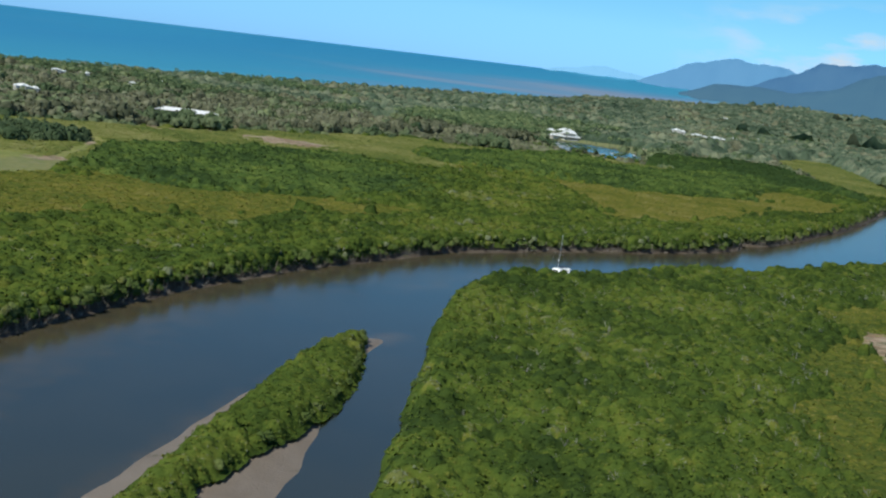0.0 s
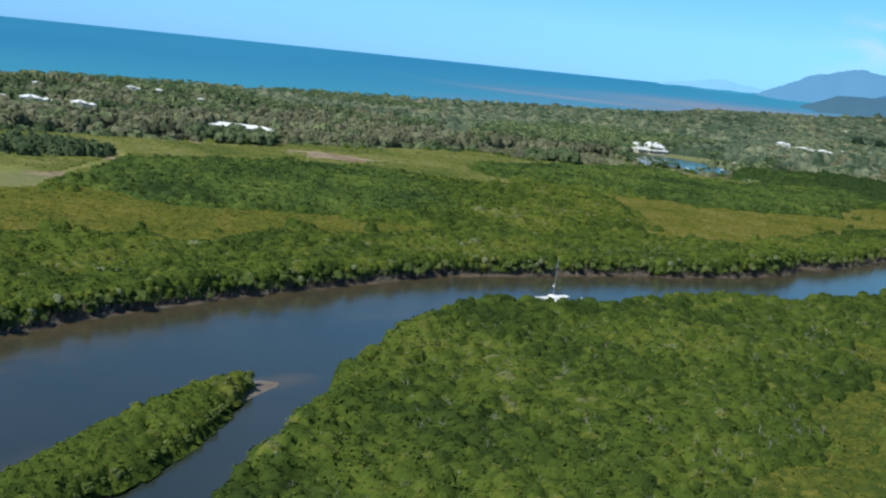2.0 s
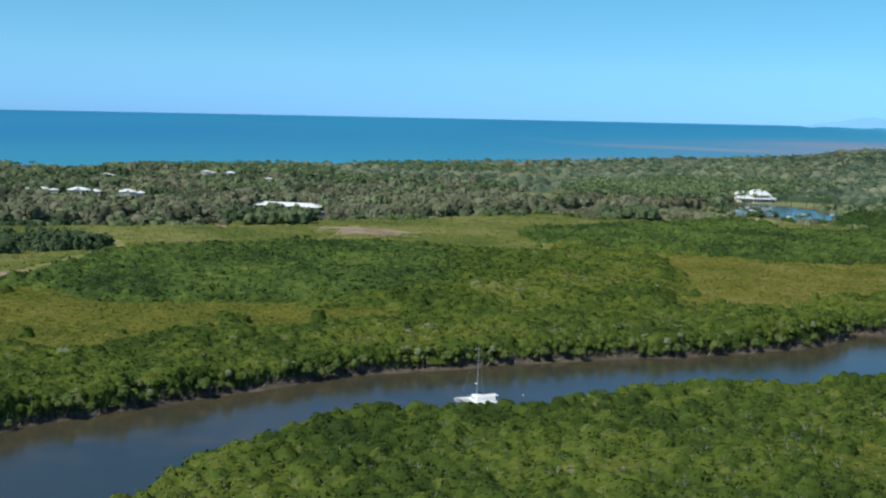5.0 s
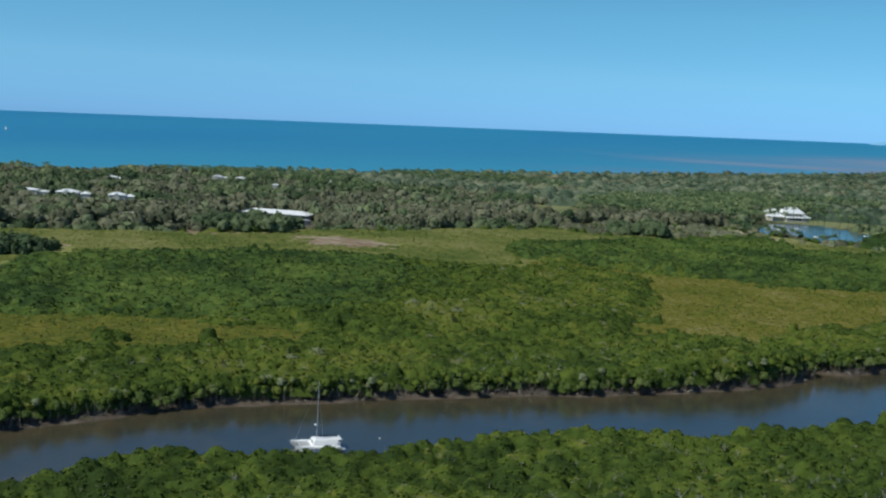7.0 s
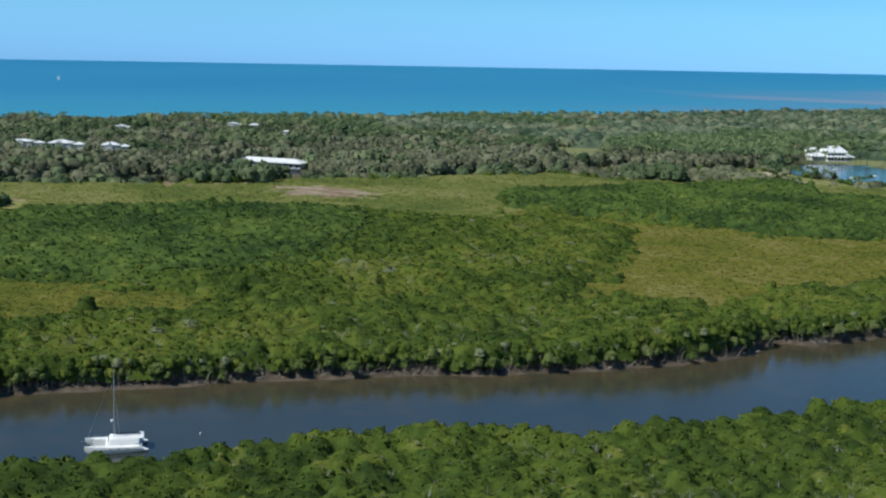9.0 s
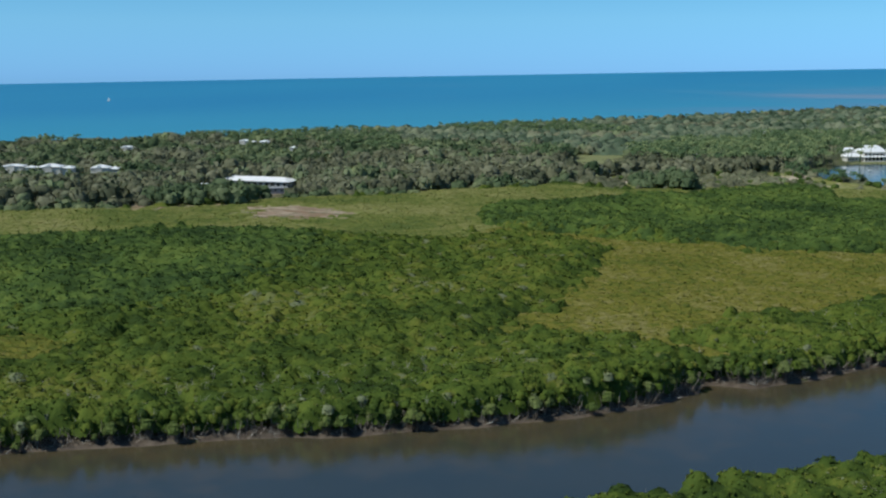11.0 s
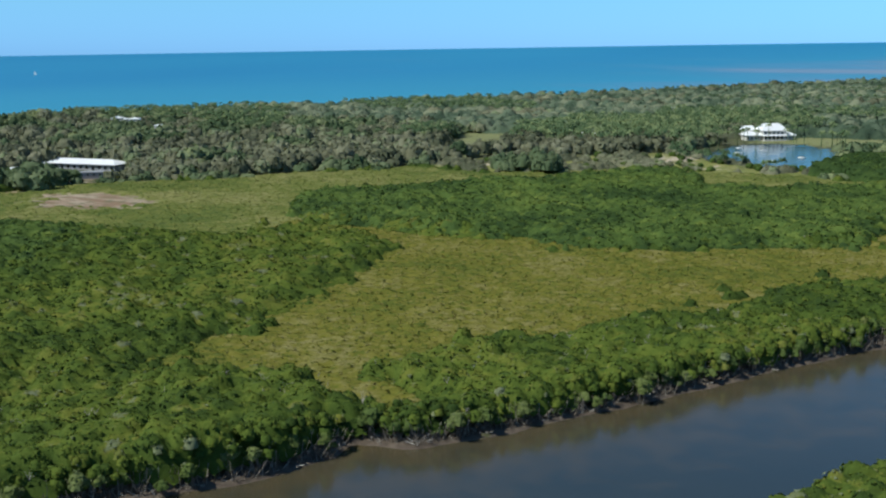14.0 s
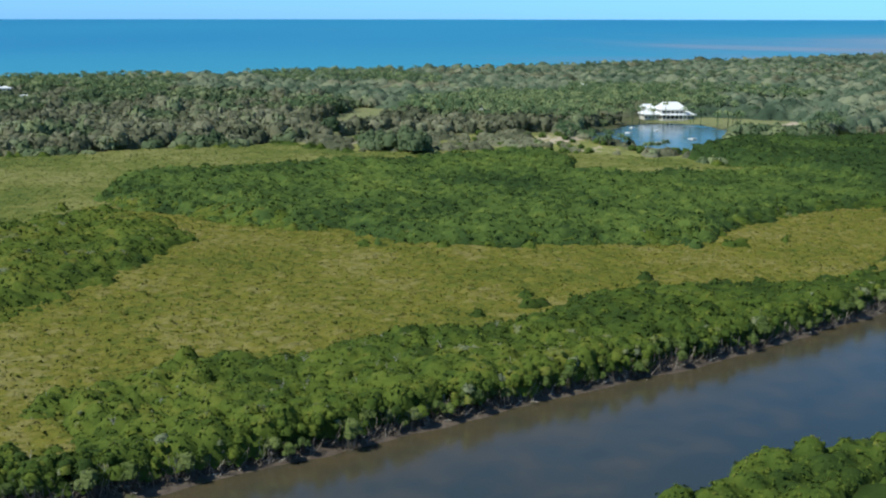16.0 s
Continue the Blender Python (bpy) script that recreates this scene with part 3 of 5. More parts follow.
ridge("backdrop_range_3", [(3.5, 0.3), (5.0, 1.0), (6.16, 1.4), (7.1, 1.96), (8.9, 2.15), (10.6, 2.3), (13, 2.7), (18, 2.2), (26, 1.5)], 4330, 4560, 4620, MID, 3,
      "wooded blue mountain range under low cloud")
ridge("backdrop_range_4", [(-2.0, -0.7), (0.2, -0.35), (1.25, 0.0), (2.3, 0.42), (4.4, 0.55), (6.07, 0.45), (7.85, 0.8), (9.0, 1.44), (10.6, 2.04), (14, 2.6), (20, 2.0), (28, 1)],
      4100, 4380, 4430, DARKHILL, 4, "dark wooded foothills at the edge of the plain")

# ---------------------------------------------------------------- foliage
def crown_shape(tufts, size, squash, seed, sides=6, levels=2, low=-0.15, lobes=7):
    """A crown of radius 1: a closed lobed mass with many small ragged tufts of leaves on it."""
    r = np.random.default_rng(seed)
    out = r.normal(0, 1, (lobes, 3))
    out[:, 2] = np.abs(out[:, 2]) * 0.9
    out /= np.linalg.norm(out, axis=1)[:, None]
    far = r.uniform(0.2, 0.36, lobes)

    def reach(d):
        return 0.66 + float(np.max(far * np.clip(out @ d, 0, 1) ** 5))

    v = [(0, 0, squash * reach(np.array([0, 0, 1.0])))]
    for k in range(1, levels + 1):
        el = math.pi / 2 * (1 - k / levels)
        for j in range(sides):
            a = 2 * math.pi * (j + 0.5 * (k % 2)) / sides + r.uniform(-0.15, 0.15)
            d = np.array([math.cos(el) * math.cos(a), math.cos(el) * math.sin(a), math.sin(el)])
            f = reach(d)
            v.append((f * d[0], f * d[1], squash * f * d[2] - (0.3 if k == levels else 0)))
    t = [(0, 1 + j, 1 + (j + 1) % sides) for j in range(sides)]
    for k in range(levels - 1):
        a, b = 1 + k * sides, 1 + (k + 1) * sides
        for j in range(sides):
            n = (j + 1) % sides
            t += [(a + j, b + j, b + n), (a + j, b + n, a + n)]
    V, T, n = [np.array(v, float)], [np.array(t)], len(v)
    for _ in range(tufts):
        a, s = r.uniform(0, 2 * math.pi), r.uniform(low, 1.0)
        c = math.sqrt(max(0.0, 1 - s * s))
        d = np.array([c * math.cos(a), c * math.sin(a), s])
        at = d * np.array([1, 1, squash]) * reach(d) * r.uniform(0.86, 1.26)
        nrm = d + r.normal(0, 0.42, 3) + np.array([0, 0, 0.3])
        nrm /= np.linalg.norm(nrm)
        u = np.cross(nrm, r.normal(0, 1, 3))
        u /= np.linalg.norm(u)
        w = np.cross(nrm, u)
        h = size * r.uniform(0.5, 1.5)
        q = [at + nrm * h * 0.3] + [at - nrm * h * r.uniform(0.2, 0.6) + (u * math.cos(a) + w * math.sin(a)) * h * r.uniform(0.8, 1.25) for a in (0.0, 2.1, 4.2)]
        V.append(np.array(q))
        T.append(np.array([(n, n + 1, n + 2), (n, n + 2, n + 3), (n, n + 3, n + 1)]))
        n += 4
    return np.concatenate(V), np.concatenate(T)


def palm_shape(fronds, seed):
    """A palm head of radius 1: arching fronds, each a folded blade."""
    r = np.random.default_rng(seed)
    V, T, n = [], [], 0
    for k in range(fronds):
        a = 2 * math.pi * k / fronds + r.uniform(-0.25, 0.25)
        up = r.uniform(0.0, 0.9)
        d, s = np.array([math.cos(a), math.sin(a), 0]), np.array([-math.sin(a), math.cos(a), 0])
        pts = [np.zeros(3), d * 0.5 + np.array([0, 0, up * 0.7]), d * 0.95 + np.array([0, 0, up * 0.5 - 0.4])]
        wd = [0.05, 0.17, 0.04]
        rows = []
        for p, w in zip(pts, wd):
            rows += [p + s * w - np.array([0, 0, w * 0.6]), p, p - s * w - np.array([0, 0, w * 0.6])]
        V.append(np.array(rows))
        for b in (0, 3):
            for j in (0, 1):
                T.append([(n + b + j, n + b + j + 1, n + b + j + 4), (n + b + j, n + b + j + 4, n + b + j + 3)])
        n += 9
    V.append(np.array([(0.05, 0, 0), (-0.03, 0.05, 0), (-0.03, -0.05, 0), (0.06, 0, -2.6), (-0.04, 0.06, -2.6), (-0.04, -0.06, -2.6)]))
    T.append(np.array([(n, n + 1, n + 4), (n, n + 4, n + 3), (n + 1, n + 2, n + 5), (n + 1, n + 5, n + 4), (n + 2, n, n + 3), (n + 2, n + 3, n + 5)]))
    return np.concatenate(V), np.concatenate(T)


def spread(points, radius, base, shapes, tone, tall=1.0):
    """Many crowns as one set of arrays. base: the height of each crown's foot; tall stretches it."""
    V, T, W, n = [], [], [], 0
    pick = rng.integers(0, len(shapes), len(points))
    turn = rng.uniform(0, 2 * math.pi, len(points))
    tall = np.broadcast_to(tall, len(points))
    for k, (v, t) in enumerate(shapes):
        i = np.nonzero(pick == k)[0]
        if not len(i):
            continue
        c, s = np.cos(turn[i])[:, None], np.sin(turn[i])[:, None]
        R = radius[i][:, None]
        x = points[i, 0][:, None] + R * (c * v[:, 0] - s * v[:, 1])
        y = points[i, 1][:, None] + R * (s * v[:, 0] + c * v[:, 1])
        z = base[i][:, None] + R * tall[i][:, None] * v[:, 2]
        V.append(np.stack([x, y, z], axis=-1).reshape(-1, 3))
        T.append((t[None] + (n + np.arange(len(i)) * len(v))[:, None, None]).reshape(-1, 3))
        W.append(np.repeat(tone[i], len(v)))
        n += len(i) * len(v)
    return np.concatenate(V), np.concatenate(T), np.concatenate(W)


def jitter(x0, x1, y0, y1, gap, loose=0.42):
    X, Y = np.meshgrid(np.arange(x0, x1, gap), np.arange(y0, y1, gap * 0.9))
    X[1::2] += gap / 2
    p = np.column_stack([X.ravel(), Y.ravel()])
    return p + rng.uniform(-gap * loose, gap * loose, p.shape)


def in_sight(p, pad=25.0):
    """The wedge of country that the flight line looks over."""
    x, y = p[:, 0], p[:, 1]
    left = np.where(y < 680, -0.64 * y - pad, -(435 + (y - 680) * 1.2) - pad)
    return (x > left) & (x < 0.2 * y + 22 + pad)


def stuff(name, arrays, material, label, category, smooth="leaf"):
    v, t, w = arrays
    return tagged(new(name, mesh_from(name, v, t, material, smooth, tone=w)), label, category, kind="stuff")


def clear_of(p, polygons):
    ok = np.ones(len(p), bool)
    for g in polygons:
        ok &= ~inside(p, g)
    return ok


def canopy(points, radius, top, tone, cell, fine, tufts, tuft_size, dome=1.1, sink=-1.2, floor=(0.8, 2.5, 0.66), sparkle=0.1):
    """A closed canopy over many crowns: the surface that their domes make together, lumpy at two sizes, with ragged tufts of leaves standing on it.
    points: the crowns; top: their height above the ground; fine: the height of the small lumps; tufts: how many a square metre."""
    n = len(points)
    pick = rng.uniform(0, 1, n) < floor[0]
    # shade between the crowns is put into the tone: the under-layer is darker
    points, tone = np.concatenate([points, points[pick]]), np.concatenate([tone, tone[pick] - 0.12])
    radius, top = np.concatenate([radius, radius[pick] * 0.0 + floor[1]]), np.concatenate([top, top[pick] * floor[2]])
    x0, y0 = points.min(axis=0) - 6
    x1, y1 = points.max(axis=0) + 6
    nx, ny = int((x1 - x0) / cell) + 1, int((y1 - y0) / cell) + 1
    H, W, G = np.full(nx * ny, -99.0), np.zeros(nx * ny), np.zeros(nx * ny)
    gi, gj = ((points[:, 0] - x0) / cell).astype(int), ((points[:, 1] - y0) / cell).astype(int)
    base = height(points)
    reach = int(radius.max() / cell) + 1
    for write in (0, 1):
        for a in range(-reach, reach + 1):
            for b in range(-reach, reach + 1):
                ii, jj = gi + a, gj + b
                ok = (ii >= 0) & (jj >= 0) & (ii < nx) & (jj < ny)
                d2 = ((x0 + ii * cell - points[:, 0]) ** 2 + (y0 + jj * cell - points[:, 1]) ** 2) / radius ** 2
                ok &= d2 < 1.0
                k = (jj * nx + ii)[ok]
                val = (base + top - dome * radius * (1 - np.sqrt(np.maximum(0.0, 1 - d2 * 0.97))))[ok]
                if not write:
                    np.maximum.at(H, k, val)
                else:
                    win = val >= H[k] - 1e-9
                    W[k[win]], G[k[win]] = tone[ok][win], base[ok][win]
    for _ in range(3):
        h, w, g = H.reshape(ny, nx), W.reshape(ny, nx), G.reshape(ny, nx)
        total, count, tint, low = np.zeros((ny, nx)), np.zeros((ny, nx)), np.zeros((ny, nx)), np.zeros((ny, nx))
        for a, b in ((0, 1), (0, -1), (1, 0), (-1, 0), (1, 1), (1, -1), (-1, 1), (-1, -1)):
            n_h = np.roll(h, (a, b), (0, 1))
            ok = n_h > -50
            total, count = total + np.where(ok, n_h, 0), count + ok
            tint, low = tint + np.where(ok, np.roll(w, (a, b), (0, 1)), 0), low + np.where(ok, np.roll(g, (a, b), (0, 1)), 0)
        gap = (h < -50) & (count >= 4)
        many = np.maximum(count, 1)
        # filled gaps get a darker tone that stands for the shade down there
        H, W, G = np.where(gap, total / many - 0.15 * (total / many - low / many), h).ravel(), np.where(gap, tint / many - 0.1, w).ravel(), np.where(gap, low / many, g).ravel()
    grown = H > -50
    X, Y = np.meshgrid(np.arange(nx) * cell + x0, np.arange(ny) * cell + y0)
    p = np.column_stack([X.ravel(), Y.ravel()])
    small = np.zeros(nx * ny)
    count = int(nx * ny * 0.42)
    k = rng.integers(0, nx * ny, count)
    lump = rng.uniform(0.2, 1.0, count)
    for a, b, f in ((0, 0, 1.0), (1, 0, 0.5), (-1, 0, 0.5), (0, 1, 0.5), (0, -1, 0.5)):
        np.maximum.at(small, (k + a + b * nx) % (nx * ny), lump * f)
    H = np.where(grown, H + (small - 0.3) * fine + rng.normal(0, fine * 0.12, nx * ny), -99.0)
    i = (np.arange(ny - 1)[:, None] * nx + np.arange(nx - 1)[None, :]).ravel()
    faces = np.column_stack([i, i + 1, i + nx + 1, i + nx])
    faces = faces[grown[faces].any(axis=1)]
    edge = ~grown
    used = np.unique(faces)
    bare = used[edge[used]]
    H[bare] = height(p[bare]) + np.where(shore(p[bare])[0] < 9, -sink, min(-sink, -0.2))
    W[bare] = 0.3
    p = p + rng.uniform(-0.32, 0.32, p.shape) * cell
    order = np.full(nx * ny, -1)
    order[used] = np.arange(len(used))
    V, T, tones = np.column_stack([p, H])[used], order[faces], W[used]
    # the tufts
    grid = H.reshape(ny, nx)
    inner = np.nonzero(grown.reshape(ny, nx)[1:-1, 1:-1].ravel())[0]
    n = int(len(inner) * cell * cell * tufts)
    cj, ci = inner // (nx - 2) + 1, inner % (nx - 2) + 1
    steep = np.sqrt(1 + ((grid[cj, ci + 1] - grid[cj, ci - 1]) ** 2 + (grid[cj + 1, ci] - grid[cj - 1, ci]) ** 2) / (4 * cell * cell)).clip(1, 4)
    c = inner[np.searchsorted(np.cumsum(steep), rng.uniform(0, steep.sum(), n)).clip(0, len(inner) - 1)]
    cj, ci = c // (nx - 2) + 1, c % (nx - 2) + 1
    sx = np.clip((grid[cj, ci + 1] - grid[cj, ci - 1]) / (2 * cell), -1.6, 1.6)
    sy = np.clip((grid[cj + 1, ci] - grid[cj - 1, ci]) / (2 * cell), -1.6, 1.6)
    nrm = np.column_stack([-sx, -sy, np.ones(n)]) + rng.normal(0, 0.3, (n, 3))
    nrm /= np.linalg.norm(nrm, axis=1)[:, None]
    u = np.cross(nrm, rng.normal(0, 1, (n, 3)))
    u /= np.linalg.norm(u, axis=1)[:, None]
    w = np.cross(nrm, u)
    h = (tuft_size * rng.uniform(0.5, 1.5, n))[:, None]
    at = np.column_stack([x0 + (ci + rng.uniform(-0.5, 0.5, n)) * cell, y0 + (cj + rng.uniform(-0.5, 0.5, n)) * cell, grid[cj, ci]]) + nrm * h * rng.uniform(0.0, 0.3, (n, 1))
    # each tuft is a small three-sided cap whose rim sinks into the crown
    rim = [at - nrm * h * rng.uniform(0.1, 0.34, (n, 1)) + (u * math.cos(a) + w * math.sin(a)) * h * rng.uniform(0.8, 1.25, (n, 1)) for a in (0.0, 2.1, 4.2)]
    q = np.stack([at + nrm * h * rng.uniform(0.0, 0.2, (n, 1)), *rim], axis=1).reshape(-1, 3)
    m = (len(V) + np.arange(n) * 4)[:, None, None]
    caps = (m + np.array([(0, 1, 2), (0, 2, 3), (0, 3, 1)])[None]).reshape(-1, 3)
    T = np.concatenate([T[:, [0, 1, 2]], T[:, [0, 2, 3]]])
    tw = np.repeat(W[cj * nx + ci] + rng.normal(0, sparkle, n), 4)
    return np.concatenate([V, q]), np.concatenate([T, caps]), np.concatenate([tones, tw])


TREES = [crown_shape(30, 0.25, 0.9, s, 8, 3, low=-0.3, lobes=8) for s in range(51, 61)]
OPEN_LAND = [SHRUB_A, SHRUB_B, SHRUB_R]


def thinning(p, polygons, run=9.0, least=0.45):
    """Crowns stand lower towards open ground."""
    d = np.min([away(p, g) for g in polygons], axis=0)
    return least + (1 - least) * np.clip(d / run, 0, 1) ** 0.7



def crown_sizes(n, small, large):
    return small + (large - small) * rng.beta(1.3, 2.0, n)


def near_mangroves():
    p = jitter(-60, 330, 100, 800, 2.3)
    d, _ = shore(p)
    p = p[(d > 1.0) & ~inside(p, RIVER_SHAPE)]
    right = p[:, 0] > np.interp(p[:, 1], [q[1] for q in NEAR_BANK], [q[0] for q in NEAR_BANK])
    edge = p + np.column_stack([wobble(p, 6, 1), wobble(p, 6, 6)]) * 3.5 + rng.normal(0, 1.0, p.shape)
    edge += np.column_stack([wobble(p, 13, 4), wobble(p, 13, 9)]) * 3.0
    p = p[right & (clear_of(edge, [SHRUB_R]) | (rng.uniform(0, 1, len(p)) < 0.012)) & in_sight(p, 18)]
    d, _ = shore(p)
    r = crown_sizes(len(p), 0.9, 2.7)
    top = 4.4 + 0.9 * wobble(p, 17, 4) + 0.6 * wobble(p, 4.2, 2) + 0.8 * (r - 1.5) + rng.normal(0, 0.6, len(p)) + 1.7 * np.clip(1 - d / 16, 0, 1) * np.clip(d / 2.5, 0, 1) - 1.3 * np.clip(1 - d / 2.5, 0, 1)
    top *= thinning(p, [SHRUB_R], 8.0)
    tone = np.clip(0.44 + 0.17 * wobble(p, 28, 8) + 0.14 * wobble(p, 7, 1) + rng.normal(0, 0.16, len(p)), 0.0, 0.66)
    tone[rng.uniform(0, 1, len(p)) < 0.025] = 0.9
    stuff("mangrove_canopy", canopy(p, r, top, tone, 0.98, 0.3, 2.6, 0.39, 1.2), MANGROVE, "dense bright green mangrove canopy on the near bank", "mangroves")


def outer_mangroves():
    """The stand goes on under the flight line and behind it."""
    p = jitter(-420, 520, -240, 820, 6.0)
    d, _ = shore(p)
    right = p[:, 0] > np.interp(p[:, 1], [q[1] for q in NEAR_BANK], [q[0] for q in NEAR_BANK])
    beyond = np.where(right, (p[:, 0] > 0.2 * p[:, 1] + 44) | (p[:, 1] < 102), (p[:, 1] < 560) & (p[:, 0] < -0.64 * p[:, 1] - 29) | (p[:, 1] < 100))
    p = p[(d > 3) & ~inside(p, RIVER_SHAPE) & beyond & clear_of(p, [WEST, SHRUB_A, MARSH])]
    r = crown_sizes(len(p), 3.0, 5.0)
    top = 4.3 + 0.9 * wobble(p, 17, 4) + rng.normal(0, 0.6, len(p))
    tone = np.clip(0.43 + 0.17 * wobble(p, 28, 8) + rng.normal(0, 0.12, len(p)), 0, 0.66)
    stuff("mangrove_canopy", canopy(p, r, top, tone, 5.0, 0.7, 0.03, 1.4, 1.0), MANGROVE, "green mangrove canopy stretching away from the creek", "mangroves")


def far_mangroves():
    p = jitter(-420, 330, 200, 1310, 2.6)
    left = p[:, 0] < np.interp(p[:, 1], [q[1] for q in FAR_BANK], [q[0] for q in FAR_BANK])
    p = p[left & in_sight(p)]
    d, _ = shore(p)
    p = p[(d > 5.0) & ~inside(p, RIVER_SHAPE)]
    edge = p + np.column_stack([wobble(p, 7, 1), wobble(p, 7, 6)]) * 4.0 + np.column_stack([wobble(p, 22, 3), wobble(p, 22, 5)]) * 4.5 + rng.normal(0, 1.3, p.shape)
    blur = edge + rng.normal(0, 7, p.shape)
    dark = inside(blur, BELT) | inside(blur, DARK_A) | inside(p, MOUND)
    open_ground = ~clear_of(edge, OPEN_LAND + [MARSH, MARSH_N, STRIP_N, FIELD_E])
    lone = (wobble(p, 16, 12) > 0.62) & (rng.uniform(0, 1, len(p)) < 0.5)
    wooded = inside(p, MOUND) | inside(p, BELT) | inside(p, [(-600, 0), (700, 0), (700, 1160), (60, 1112), (-30, 1128), (-98, 1090), (-162, 1048), (-224, 1062), (-281, 936), (-340, 850),
                        (-370, 795), (-420, 560)])
    strays = rng.uniform(0, 1, len(p)) < 0.07 * np.exp(-np.minimum(away(p, SHRUB_A), away(p, SHRUB_B)) / 5.0)
    keep = wooded & (~open_ground | strays | (lone & inside(p, SHRUB_A) & (away(p, SHRUB_A) < 22)))
    keep &= ~inside(p, WEST)
    p, dark = p[keep], dark[keep]
    d, _ = shore(p)
    near = np.clip(1 - d / 24, 0, 1)
    r = crown_sizes(len(p), 1.0, 3.0) * (1 + 0.1 * near)
    top = np.where(dark, 4.7, 4.2) + 3.6 * inside(p, MOUND) + 1.8 * near + 2.2 * np.clip(1.4 - np.hypot(p[:, 0] - 40, p[:, 1] - 605) / 28, 0, 1) + 1.4 * wobble(p, 19, 4) + 0.7 * wobble(p, 6, 2) + 0.6 * (r - 1.9) + rng.normal(0, 0.62, len(p))
    top *= thinning(p, [SHRUB_A, SHRUB_B, MARSH, MARSH_N]) * np.where(clear_of(p, OPEN_LAND), 1.0, 0.75)
    tone = np.clip(0.39 + 0.2 * wobble(p, 34, 8) + 0.14 * wobble(p, 9, 1) + rng.normal(0, 0.15, len(p)), 0, 0.66)
    tone[rng.uniform(0, 1, len(p)) < 0.02] = 0.9
    tone = np.where(inside(p, MOUND), tone - 0.35, tone) + np.where(inside(p, DARK_A), -0.16, 0.0) + np.where(inside(p, BELT), 0.04, 0.0)
    close = (~dark) & (p[:, 1] < 780) & (d < 110)
    for pick, cell, fine, tufts, size, mat, label in (
            (close, 1.15, 0.4, 2.2, 0.44, MANGROVE, "bright green mangrove canopy behind the muddy bank"),
            (~close & ~dark, 1.55, 0.45, 1.0, 0.58, MANGROVE, "green mangrove canopy further from the creek"),
            (dark, 1.65, 0.6, 0.75, 0.65, DARKGROVE, "dark green mangrove belt across the marsh")):
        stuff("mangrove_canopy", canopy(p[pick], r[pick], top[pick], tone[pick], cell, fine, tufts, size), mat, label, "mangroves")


def island_mangroves():
    p = jitter(-95, -50, 90, 310, 1.8)
    p = p[inside(p, ISLAND_WOOD)]
    d = away(p, ISLAND_WOOD)
    r = crown_sizes(len(p), 0.9, 1.9)
    top = 2.9 + np.clip(d / 4, 0, 1) * 1.4 + 0.6 * (r - 1.4) + rng.normal(0, 0.4, len(p))
    tone = np.clip(0.56 + 0.12 * wobble(p, 9, 1) + rng.normal(0, 0.1, len(p)), 0, 1)
    stuff("mangrove_canopy", canopy(p, r, top, tone, 0.7, 0.4, 4.5, 0.33, 1.1, -0.7), MANGROVE, "narrow bright green mangrove island on a mud bar", "mangroves")


